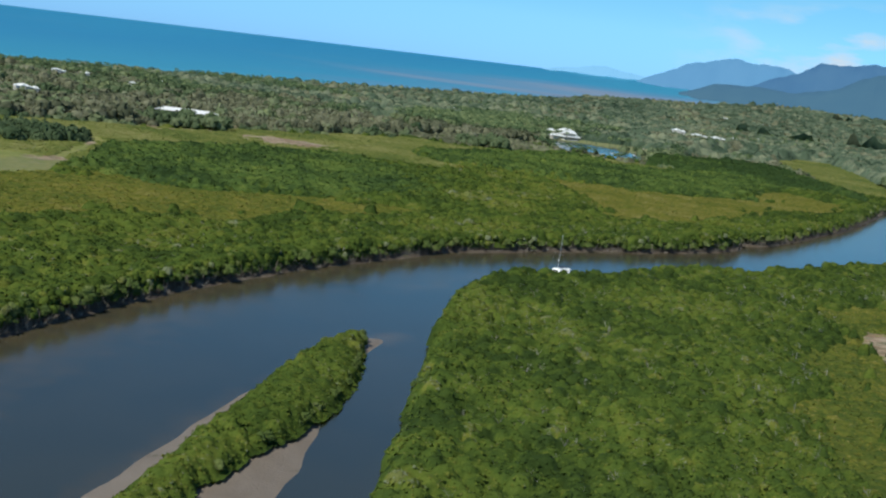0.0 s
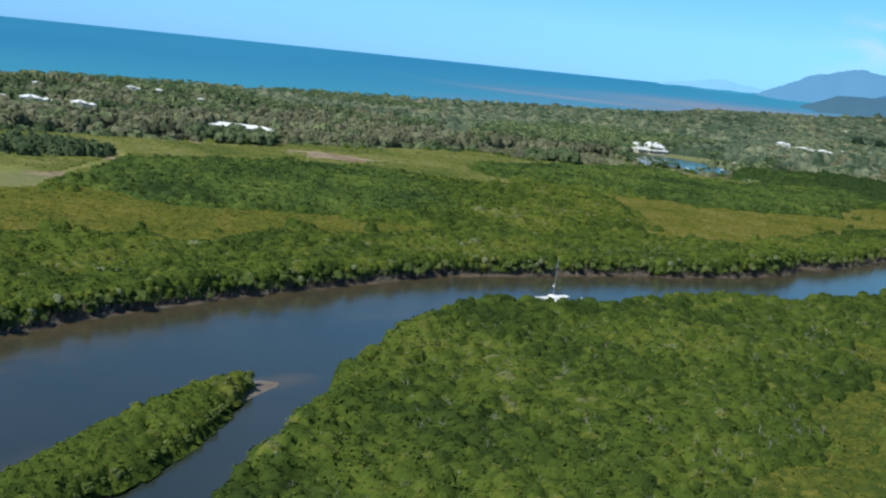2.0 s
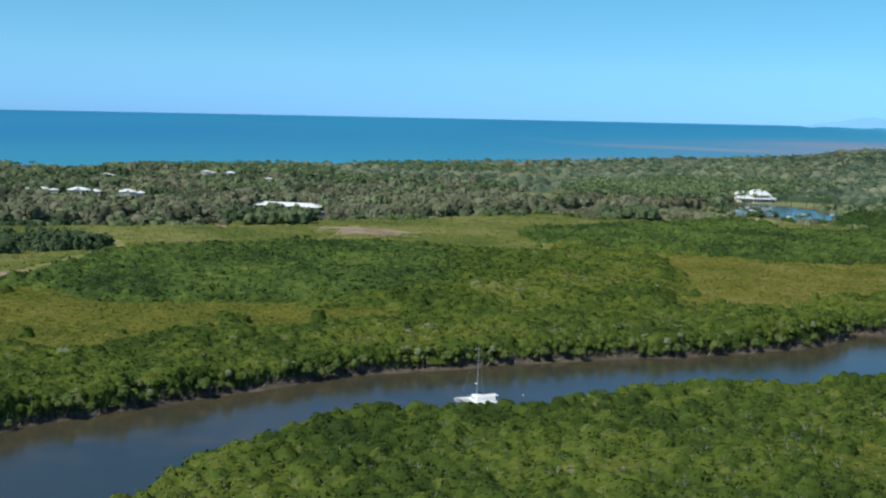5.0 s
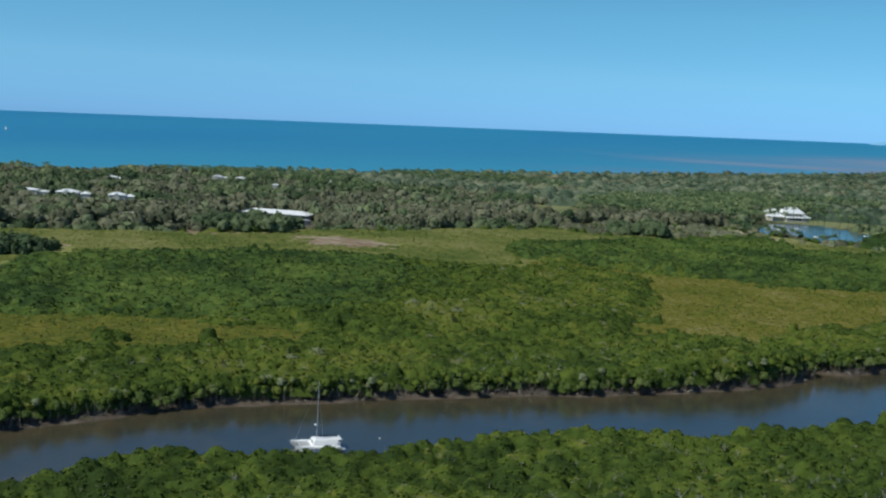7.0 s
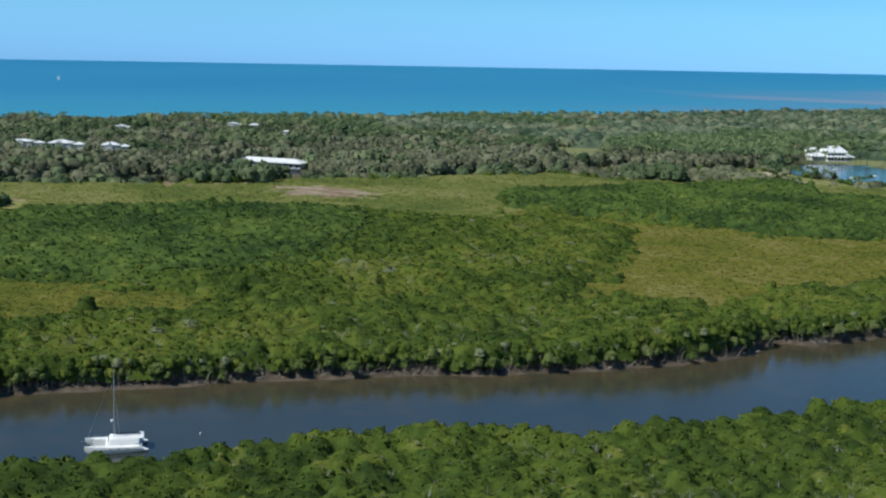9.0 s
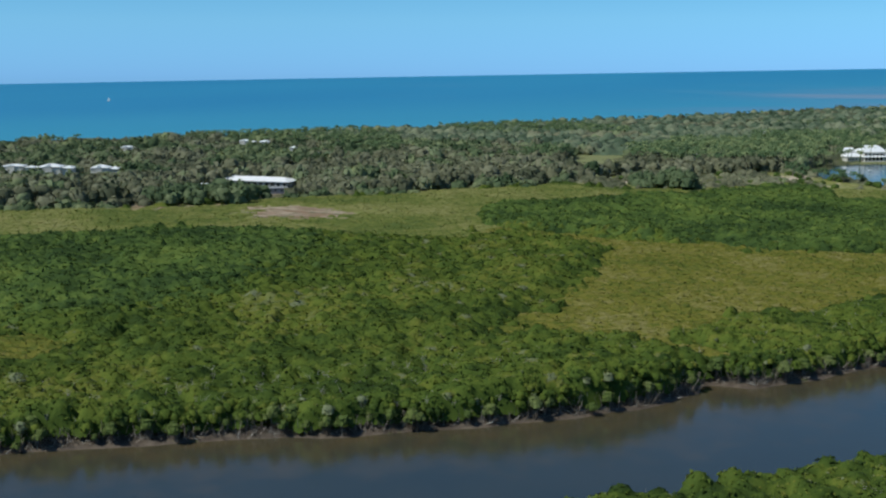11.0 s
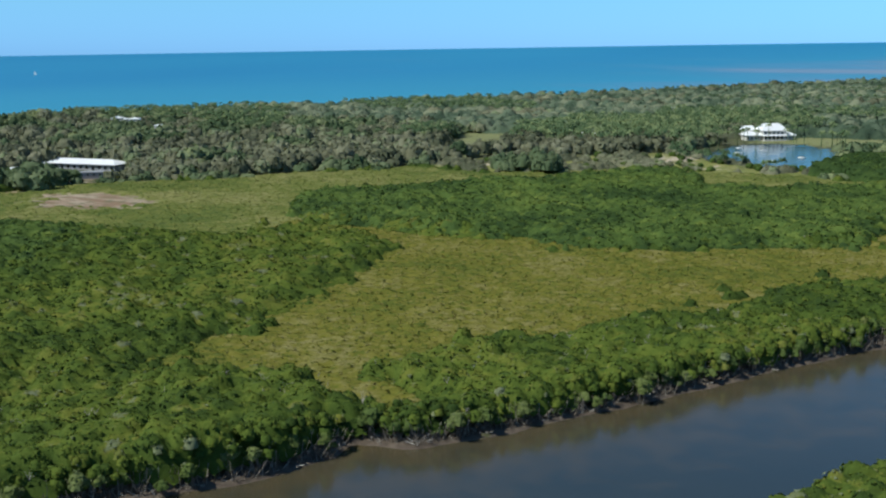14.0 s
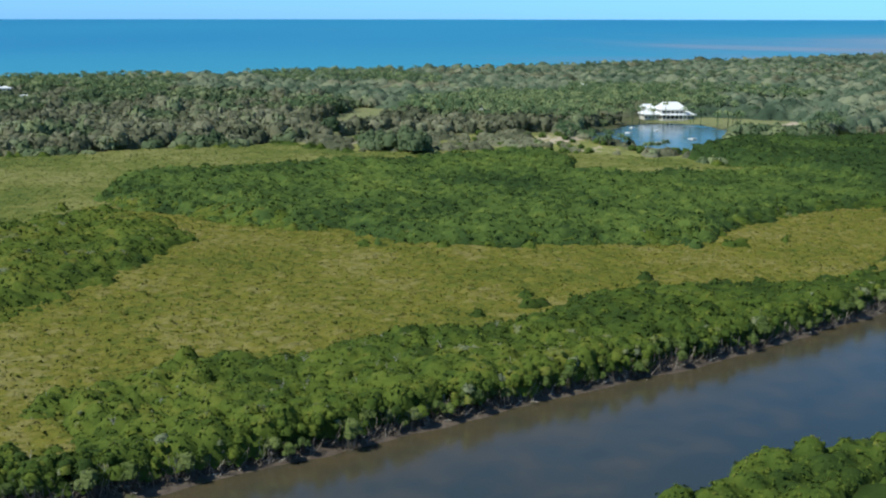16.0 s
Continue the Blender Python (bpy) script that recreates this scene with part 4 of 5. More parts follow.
def low_shrubs():
    for poly, label, gap, cell in ((SHRUB_B, "low olive and ochre samphire shrubs on the marsh", 1.7, 0.98), (SHRUB_A, "low olive shrubs behind the mangroves", 2.2, 1.2),
                                   (SHRUB_R, "low olive shrubs among the near mangroves", 1.7, 0.8)):
        q = np.array(poly)
        p = jitter(q[:, 0].min() - 8, q[:, 0].max() + 8, q[:, 1].min() - 8, q[:, 1].max() + 8, gap)
        edge = p + np.column_stack([wobble(p, 6, 2), wobble(p, 6, 9)]) * 3.0
        d, _ = shore(p)
        p = p[inside(edge, poly) & in_sight(p) & (d > 2.0) & clear_of(p, [BARE_R, ROAD, BARE_G]) & (rng.uniform(0, 1, len(p)) < 0.94 - 0.14 * wobble(p, 10, 3))]
        r = crown_sizes(len(p), 0.8, 2.0)
        top = 0.75 + 0.45 * (r - 1) + 0.2 * wobble(p, 14, 2) + rng.normal(0, 0.16, len(p))
        tone = np.clip((0.36 if poly is SHRUB_R else 0.5) + 0.16 * wobble(p, 22, 1) + 0.1 * wobble(p, 7, 3) + rng.normal(0, 0.16, len(p)), 0, 1)
        stuff("marsh_shrubs", canopy(p, r, top, tone, cell * 1.2, 0.42, 1.2, 0.42, 0.75, 0.3, (0.6, 1.9, 0.6), 0.3), OLIVE, label, "shrubs")
    p = jitter(-460, 290, 560, 1690, 2.6)
    p = p[(inside(p, MARSH) | inside(p, MARSH_N) | inside(p, STRIP_N) | inside(p, FIELD_E) | inside(p, WEST)) & clear_of(p, [ROAD, YARD]) & clear_of(p + np.column_stack([wobble(p, 9, 2), wobble(p, 7, 6)]) * 9 + rng.normal(0, 5, p.shape), [SAND, STRIP_D]) & (clear_of(p, [BARE_G, BARE_W]) | (rng.uniform(0, 1, len(p)) < 0.7)) & in_sight(p)]
    p = p[rng.uniform(-0.2, 1, len(p)) < 0.7 + 0.3 * wobble(p, 30, 3) + 0.15 * wobble(p, 9, 2)]
    r = crown_sizes(len(p), 0.8, 2.2)
    tone = np.clip(0.45 + 0.3 * wobble(p, 40, 5) + 0.15 * wobble(p, 12, 2) + rng.normal(0, 0.16, len(p)), 0, 1)
    stuff("marsh_tussocks", canopy(p, r, 0.4 + 0.35 * (r - 0.8) + rng.normal(0, 0.15, len(p)), tone, 1.7, 0.5, 0.5, 0.6, 0.45, 0.3, (0, 1, 0), 0.28), foliage("tussock_grass", [(0, (0.118, 0.158, 0.042)),
          (0.5, (0.205, 0.222, 0.06)), (1, (0.325, 0.3, 0.12))]), "yellow-green tussocks on the marsh", "grass")
    p = jitter(-230, 40, 1040, 1240, 2.6)
    p = p[(inside(p, FRONT_OPEN) | inside(p, SHORE_FRONT)) & clear_of(p, [GLADE, LAGOON, MARSH_N, STRIP_N, BELT]) & (away(p, PATH) > 7) & ~inside(p, PATH) & (away(p, LAGOON) > 4)]
    for dx, dy in ((-4, 12), (-8, 24), (-12, 36)):
        ahead = p + np.array([dx, dy])
        p = p[~inside(ahead, PATH) | (rng.uniform(0, 1, len(p)) < 0.12)]
    p = p[wobble(p, 19, 3) + 0.6 * wobble(p, 7, 8) + rng.normal(0, 0.2, len(p)) > 0.3]
    r = crown_sizes(len(p), 1.2, 3.2)
    top = 1.2 + 0.9 * r + 0.9 * wobble(p, 12, 5) + rng.normal(0, 0.4, len(p))
    tone = np.clip(0.35 + 0.3 * wobble(p, 15, 2) + rng.normal(0, 0.25, len(p)), 0, 1)
    stuff("shore_scrub", canopy(p, r, top, tone, 1.5, 0.7, 0.7, 0.7, 1.3, 0.3), SCRUB, "grey-green scrub on the strip before the lagoon", "scrub")


FOREST_EDGE = [(-700, 560), (-520, 640), (-440, 720), (-370, 795), (-340, 850), (-318, 905), (-281, 938), (-266, 987), (-240, 1022), (-224, 1064), (-162, 1050),
               (-98, 1092), (-30, 1130), (60, 1114), (160, 1182), (260, 1202), (330, 1140), (600, 1240), (1100, 1300)]
KEEP_OPEN = [PALE_GLADE, BUNKER, FIELD_E, LAGOON, PATH, LAWN, CLEARING, FAIRWAY, YARD, GLADE, SHORE_FRONT, FRONT_OPEN, MOUND]
CLUMPS = [[(-360, 596), (-352, 616), (-342, 630), (-339, 654), (-350, 674), (-396, 668), (-416, 604)], [(-392, 822), (-352, 816), (-326, 848), (-330, 872), (-372, 884), (-400, 850)],
          [(-176, 1084), (-162, 1064), (-131, 1052), (-122, 1066), (-150, 1094)]]


def woods():
    q = np.array(FOREST_EDGE)
    for x0, x1, y0, y1, gap, cell, tufts, size in ((-1150, 420, 600, 1330, 7.6, 1.75, 0.2, 0.85), (-1000, 560, 1330, 2300, 9.4, 3.1, 0.06, 1.6), (-560, 900, 2300, 3900, 13.0, 7.0, 0.02, 2.8), (100, 1500, 3900, 4300, 17.0, 9.0, 0.008, 4.0)):
        p = jitter(x0, x1, y0, y1, gap)
        p = p[in_sight(p, 30)]
        ragged = p + np.column_stack([wobble(p, 15, 1), wobble(p, 15, 6)]) * 7
        behind = ragged[:, 1] > np.interp(ragged[:, 0], q[:, 0], q[:, 1])
        low_clump = np.zeros(len(p), bool)
        for g in CLUMPS:
            low_clump |= inside(p, g)
        c = away(p, COAST, False)
        keep = (behind & inside(p, COAST) & (c > 14) & clear_of(p, KEEP_OPEN) & (away(p, LAGOON) > 7)) | low_clump
        p, low_clump = p[keep], low_clump[keep]
        for s in SITES:
            v = p - np.array(s[:2]) - np.array([0.35, -0.6]) * s[2]
            ok = np.hypot(v[:, 0], v[:, 1]) > s[2]
            p, low_clump = p[ok], low_clump[ok]
        edge = p[:, 1] - np.interp(p[:, 0], q[:, 0], q[:, 1])
        grey = (edge < 300 + 160 * wobble(p, 120, 2)) & (p[:, 0] < -110 + 60 * wobble(p, 90, 1)) | (wobble(p, 65, 7) + 0.5 * wobble(p, 23, 2) > 0.12)
        if y0 > 1300:
            grey &= wobble(p, 80, 5) > 0.1
        grey &= (wobble(p, 38, 13) < 0.55) & ~low_clump & (edge > 16 + 10 * wobble(p, 26, 4))
        low = np.clip(np.where(low_clump, np.where(p[:, 1] > 800, 21, 17), edge) / 22, 0.42, 1)
        r = crown_sizes(len(p), 0.45, 1.2) * gap
        palmy = np.clip(1.3 - np.hypot(p[:, 0] + 190, p[:, 1] - 1400) / 130, 0, 1)
        top = (8.3 + 1.7 * wobble(p, 45, 3) + 1.0 * wobble(p, 14, 5) + 0.9 * (r - 0.65 * gap) + rng.normal(0, 1.7, len(p))) * low * (1 - 0.5 * palmy)
        tone = np.clip(0.42 + 0.16 * wobble(p, 60, 4) + 0.15 * wobble(p, 17, 1) + rng.normal(0, 0.27, len(p)), 0, 1)
        tone[low_clump] = np.where(p[low_clump, 1] > 1000, 0.4, np.where(p[low_clump, 1] > 800, 0.35, 0.08))
        for pick, mat, label in ((grey, SCRUB, "grey-brown paperbark woodland behind the marsh"), (~grey, HAZED_WOODS if y0 > 1300 else WOODS, "green coastal woodland reaching to the beach")):
            if pick.any():
                if y0 < 1000:
                    stuff("woodland", spread(p[pick], r[pick], height(p[pick]) + top[pick] - r[pick], TREES, tone[pick], 1.15), mat, label, "woodland")
                    continue
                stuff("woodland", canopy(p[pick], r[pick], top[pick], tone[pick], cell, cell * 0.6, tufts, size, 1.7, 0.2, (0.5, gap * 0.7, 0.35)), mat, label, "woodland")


def far_palms():
    """Palm heads that stand over the coastal woods."""
    p = np.concatenate([jitter(-950, 120, 1080, 1700, 12.0), jitter(-640, 300, 1700, 2500, 24.0), jitter(-330, 40, 1230, 1640, 10.5)])
    c = away(p, COAST, False)
    q = np.array(FOREST_EDGE)
    edge = p[:, 1] - np.interp(p[:, 0], q[:, 0], q[:, 1])
    grove = wobble(p, 110, 11) + np.clip(1 - c / 130, 0, 1) * 0.7 + np.clip(1 - np.hypot(p[:, 0] + 150, p[:, 1] - 1380) / 190, 0, 1) * 1.4
    p = p[inside(p, COAST) & in_sight(p) & (c > 10) & (edge > 150) & (grove > 0.25) & clear_of(p, KEEP_OPEN)]
    for s in SITES:
        v = p - np.array(s[:2])
        p = p[np.hypot(v[:, 0], v[:, 1]) > s[2] * 0.8]
    shapes = [palm_shape(9, s) for s in range(61, 67)]
    r = rng.uniform(3.2, 4.6, len(p))
    z = height(p) + rng.uniform(10.0, 14.0, len(p))
    stuff("palm_grove", spread(p, r, z, shapes, np.clip(rng.normal(0.42, 0.26, len(p)) + 0.25 * np.clip(1.3 - np.hypot(p[:, 0] + 170, p[:, 1] - 1400) / 150, 0, 1), 0, 1)), PALM, "coconut palm heads above the coastal woods", "palms")


# plots kept free of trees: x, y and radius
SITES = [(-404, 930, 30), (-378, 932, 26), (-350, 905, 16), (-388, 877, 10), (-94, 1384, 46), (-614, 896, 30), (-572, 898, 30), (-536, 915, 28), (-693, 1068, 16), (-661, 1193, 16), (-616, 1171, 11), (-592, 1062, 7), (-578, 1288, 9), (-541, 1131, 7),
         (-748, 1010, 10), (-218, 1300, 12), (-268, 1600, 8), (52, 1840, 30), (85, 1815, 28), (111, 1790, 28), (-455, 802, 15), (-440, 822, 11), (480, 2600, 30), (143, 1902, 9), (186, 1974, 10), (202, 3100, 20), (300, 3000, 18)]
near_mangroves()
outer_mangroves()
far_mangroves()
island_mangroves()
low_shrubs()
woods()
far_palms()

# ---------------------------------------------------------------- things
def catamaran():
    bow = Vector((-27.5, 443.2))
    stern = Vector((-19.3, 452.0))
    ahead = (bow - stern).normalized()
    turn = math.degrees(math.atan2(ahead.y, ahead.x))
    mid = (bow + stern) / 2 + Vector((ahead.y, -ahead.x)) * 3.0
    boat = thing("catamaran", pose(mid.x, mid.y, 0, 0, 0, turn), "white sailing catamaran moored in the creek, sails stowed", "boat")

    def hull(side):
        bm = bmesh.new()
        stations = [(-6.2, 0.46, 0.28, 0.4), (-5.4, 0.66, 0.12, 0.62), (-4.5, 0.76, -0.2, 1.18), (-2, 0.82, -0.45, 1.26), (1.5, 0.78, -0.45, 1.36), (3.6, 0.56, -0.4, 1.46),
                    (5.0, 0.3, -0.25, 1.55), (6.3, 0.05, 0.75, 1.64)]
        rows = []
        for x, w, lo, hi in stations:
            rows.append([bm.verts.new((x, w * a, lo + (hi - lo) * b)) for a, b in ((-0.95, 1), (-1, 0.75), (-0.75, 0.3), (0, 0), (0.75, 0.3), (1, 0.75), (0.95, 1))])
        for a, b in zip(rows, rows[1:]):
            for j in range(6):
                bm.faces.new((a[j], a[j + 1], b[j + 1], b[j]))
            bm.faces.new((a[6], a[0], b[0], b[6]))
        bm.faces.new(rows[0])
        bm.faces.new(rows[-1][::-1])
        bmesh.ops.translate(bm, verts=bm.verts, vec=(0, side * 2.75, 0))
        bmesh.ops.recalc_face_normals(bm, faces=bm.faces)
        ob = part("hull", bm, GELCOAT, boat)
        for x in (-2.4, -0.8, 0.8):
            part("hull_window", box(bmesh.new(), x, x + 0.7, side * 2.75 + side * 0.78, side * 2.75 + side * 0.845, 0.86, 0.96, 0.02), TINTED, ob, "dark hull window")
        return ob

    hull(-1), hull(1)
    part("bridge_deck", box(bmesh.new(), -4.2, 2.2, -2.4, 2.4, 0.7, 1.4, 0.08), GELCOAT, boat)
    bm = bmesh.new()
    box(bm, -4.5, 1.9, -2.2, 2.2, 1.38, 2.6)
    for v in bm.verts:
        if v.co.z > 2:
            v.co.y *= 0.82
            v.co.x = v.co.x * 0.86 - 0.3 if v.co.x > 0 else v.co.x
    bmesh.ops.bevel(bm, geom=list(bm.edges), offset=0.18, segments=2, affect="EDGES")
    cabin = part("cabin", bm, GELCOAT, boat)
    for y in (-1.92, 1.92):
        part("cabin_window", box(bmesh.new(), -1.9, 0.7, y - 0.06, y + 0.06, 1.86, 2.02, 0.02), TINTED, cabin, "dark cabin side window")
    part("windscreen", box(bmesh.new(), 1.45, 1.72, -1.5, 1.5, 1.8, 2.05, 0.02), TINTED, cabin, "dark cabin windscreen")
    part("hard_top", box(bmesh.new(), -5.4, -4.2, -2.0, 2.0, 2.5, 2.62, 0.05), GELCOAT, boat)
    for y in (-1.8, 1.8):
        part("top_post", rod(bmesh.new(), (-5.2, y, 1.1), (-5.2, y, 2.52), 0.04), ALUMINIUM, boat)
    part("cockpit", box(bmesh.new(), -5.0, -4.1, -2.0, 2.0, 0.8, 1.25, 0.05), GELCOAT, boat)
    part("trampoline", box(bmesh.new(), 2.2, 5.0, -2.3, 2.3, 1.2, 1.24), plain("netting", (0.45, 0.46, 0.47), 0.9), boat, "grey trampoline netting")
    part("crossbeam", rod(bmesh.new(), (5.0, -2.7, 1.4), (5.0, 2.7, 1.4), 0.09), ALUMINIUM, boat)
    mast = part("mast", rod(bmesh.new(), (0.5, 0, 2.3), (0.35, 0, 16.6), 0.11, 0.07), ALUMINIUM, boat)
    for z in (8.3, 12.6):
        part("spreader", rod(bmesh.new(), (0.4, -0.9, z), (0.4, 0.9, z), 0.03), ALUMINIUM, mast)
    bm = bmesh.new()
    bmesh.ops.create_cone(bm, cap_ends=True, segments=12, radius1=0.34, radius2=0.28, depth=0.3, matrix=Matrix.Translation((0.85, 0, 6.0)))
    part("radar_dome", bm, GELCOAT, mast, "white radar dome")
    boom = part("boom", rod(bmesh.new(), (0.3, 0, 3.0), (-4.9, 0, 2.85), 0.09), ALUMINIUM, boat)
    bm = rod(bmesh.new(), (0.1, 0, 3.2), (-4.7, 0, 3.05), 0.24, 0.16, 8)
    part("sail_cover", bm, CANVAS, boom, "dark blue stowed-sail cover")
    for a, b in (((0.4, 0, 16.2), (6.0, 0, 1.7)), ((0.4, 0, 15.5), (-0.6, 2.9, 1.2)), ((0.4, 0, 15.5), (-0.6, -2.9, 1.2))):
        part("stay", rod(bmesh.new(), a, b, 0.012, sides=5), ALUMINIUM, boat)
    part("bowsprit", rod(bmesh.new(), (5.0, 0, 1.42), (7.0, 0, 1.9), 0.05), ALUMINIUM, boat)
    for s in (-3.35, 3.35):
        rail = part("guard_wire", rod(bmesh.new(), (-4.6, s, 1.84), (4.6, s * 0.93, 1.9), 0.01, sides=5), ALUMINIUM, boat)
        for k in range(-4, 5):
            part("stanchion", rod(bmesh.new(), (k * 1.15, s * (1 - 0.0006 * k * k), 1.2), (k * 1.15, s * (1 - 0.0006 * k * k), 1.86), 0.012, sides=5), ALUMINIUM, rail)


catamaran()


def buoy(x, y):
    b = thing("mooring_buoy", pose(x, y, 0), "small white mooring buoy floating in the creek", "buoy")
    bm = bmesh.new()
    bmesh.ops.create_uvsphere(bm, u_segments=12, v_segments=8, radius=0.22, matrix=Matrix.Translation((0, 0, 0.08)))
    part("float", bm, FLOATS, b)
    part("pickup_pole", rod(bmesh.new(), (0, 0, 0.25), (0.04, 0, 0.55), 0.025), ALUMINIUM, b)


buoy(-18.2, 466.2)


def hip_roof(bm, x0, x1, y0, y1, z0, z1, over=0.6, inset=None):
    """A hipped roof with eaves: over the box x0..x1, y0..y1."""
    x0, x1, y0, y1 = x0 - over, x1 + over, y0 - over, y1 + over
    k = min((y1 - y0), (x1 - x0)) / 2 if inset is None else inset
    long_x = (x1 - x0) >= (y1 - y0)
    low = [bm.verts.new((x, y, z)) for z in (z0 - 0.18, z0) for x, y in ((x0, y0), (x1, y0), (x1, y1), (x0, y1))]
    ym, xm = (y0 + y1) / 2, (x0 + x1) / 2
    top = [bm.verts.new((x0 + k, ym, z1)), bm.verts.new((x1 - k, ym, z1))] if long_x else [bm.verts.new((xm, y0 + k, z1)), bm.verts.new((xm, y1 - k, z1))]
    bm.faces.new(low[:4][::-1])
    for j in range(4):
        bm.faces.new((low[j], low[(j + 1) % 4], low[4 + (j + 1) % 4], low[4 + j]))
    a, b = top
    s = low[4:]
    if long_x:
        for f in ((s[0], s[1], b, a), (s[1], s[2], b), (s[2], s[3], a, b), (s[3], s[0], a)):
            bm.faces.new(f)
    else:
        for f in ((s[0], s[1], a), (s[1], s[2], b, a), (s[2], s[3], b), (s[3], s[0], a, b)):
            bm.faces.new(f)
    return bm


def wall_with_openings(house, x0, x1, y, z0, z1, wide, n, material, low=0.9, high=2.2, doors=()):
    """Window frames with dark panes set proud on the wall that faces -y."""
    for k in range(n):
        c = x0 + (x1 - x0) * (k + 0.5) / n
        b = 0.1 if k in doors else low
        bm = bmesh.new()
        for a in ((c - wide / 2 - 0.08, c - wide / 2, z0 + b, z0 + high), (c + wide / 2, c + wide / 2 + 0.08, z0 + b, z0 + high),
                  (c - wide / 2 - 0.08, c + wide / 2 + 0.08, z0 + high, z0 + high + 0.08), (c - wide / 2 - 0.08, c + wide / 2 + 0.08, z0 + b - 0.08, z0 + b)):
            box(bm, a[0], a[1], y - 0.1, y + 0.02, a[2], a[3])
        w = part("door" if k in doors else "window", bm, FLOATS, house)
        part("pane", box(bmesh.new(), c - wide / 2, c + wide / 2, y - 0.04, y + 0.02, z0 + b, z0 + high), SHADE, w)


def simple_house(x, y, turn, w, d, walls, rise, label, wall=None, windows=3):
    """A hipped house; the larger ones have a lower wing and a cross gable of their own."""
    z = float(height(np.array([[x, y]], float))[0])
    walls += 2.0
    h = thing("house", pose(x, y, z, 0, 0, turn), label, "house", "houses among the trees")
    large = w > 12
    x1 = w * 0.16 if large else w / 2
    part("wall", box(bmesh.new(), -w / 2, x1, -d / 2, d / 2, -0.4, walls), wall or RENDERED, h)
    roof = part("roof", hip_roof(bmesh.new(), -w / 2, x1, -d / 2, d / 2, walls, walls + rise * 0.5), ROOF, h)
    if large:
        low = walls - 1.1
        part("wing_wall", box(bmesh.new(), x1 + 0.01, w / 2, -d * 0.3, d * 0.42, -0.4, low), wall or RENDERED, h)
        part("wing_roof", hip_roof(bmesh.new(), x1 + 0.7, w / 2, -d * 0.3, d * 0.42, low, low + rise * 0.4), ROOF, h)
        bm = bmesh.new()
        a, b, c = -w * 0.3, -w * 0.06, -d / 2 - 1.4
        mid = (a + b) / 2
        vs = [bm.verts.new(v) for v in ((a, c, walls), (b, c, walls), (mid, c, walls + rise * 0.5), (a, 0, walls), (b, 0, walls), (mid, 0, walls + rise * 0.5))]
        for f in ((0, 1, 2), (3, 5, 4), (0, 2, 5, 3), (1, 4, 5, 2), (0, 3, 4, 1)):
            bm.faces.new([vs[k] for k in f])
        part("gable", bm, ROOF, roof)
        part("porch_wall", box(bmesh.new(), a + 0.3, b - 0.3, c + 0.2, -d / 2 - 0.02, -0.4, walls - 0.02), wall or RENDERED, h)
    wall_with_openings(h, -w / 2, x1, -d / 2, 0, walls, 1.4, windows, wall or RENDERED, doors=(windows // 2,))
    return h


def depot():
    """The long white-roofed building at the edge of the marsh."""
    x, y, turn = -396.0, 935.0, 14.0
    h = thing("long_building", pose(x, y, 1.1, 0, 0, turn), "long low white-roofed building with grey walls beside the marsh", "building")
    w, d, walls = 56.0, 16.0, 4.2
    part("wall", box(bmesh.new(), -w / 2, w / 2, -d / 2, d / 2, -0.4, walls), GREYWALL, h)
    roof = bmesh.new()
    hip_roof(roof, -w / 2, w / 2, -d / 2, d / 2, walls, walls + 2.5, 1.4, inset=9.0)
    roof = part("roof", roof, ROOF, h)
    for xx, yy in ((-14, -3.5), (2, -3.5), (16, -3.5)):
        part("roof_vent", box(bmesh.new(), xx - 0.5, xx + 0.5, yy - 0.5, yy + 0.5, walls + 0.9, walls + 1.8, 0.05), ROOF, roof)
    wall_with_openings(h, -w / 2, w / 2, -d / 2, 0, walls, 2.4, 12, GREYWALL, 1.0, 3.0, (3, 8))
    for k in range(2):
        part("roller_door", box(bmesh.new(), w / 2 - 0.02, w / 2 + 0.06, -4.2 + k * 4.6, -0.6 + k * 4.6, 0.4, 2.9, 0.02), FLOATS, h, "pale roller door in the end wall")
    a = thing("shed", pose(-388, 877, 1.1, 0, 0, 40), "small white-roofed shed beside the long building", "building")
    part("wall", box(bmesh.new(), -5, 5, -3.5, 3.5, -0.4, 5.6), GREYWALL, a)
    part("roof", hip_roof(bmesh.new(), -5, 5, -3.5, 3.5, 5.6, 7.0), ROOF, a)
    g = thing("annex", pose(-349.5, 901, 1.1, 0, 0, 50), "low flat-roofed grey block with small windows beside the long building", "building")
    part("wall", box(bmesh.new(), -7, 7, -4, 4, -0.4, 3.9), GREYWALL, g)
    part("roof", box(bmesh.new(), -7.3, 7.3, -4.3, 4.3, 3.9, 4.2, 0.05), GREYWALL, g)
    wall_with_openings(g, -7, 7, -4, 1.2, 4, 1.5, 4, GREYWALL, 0.9, 2.0)


depot()


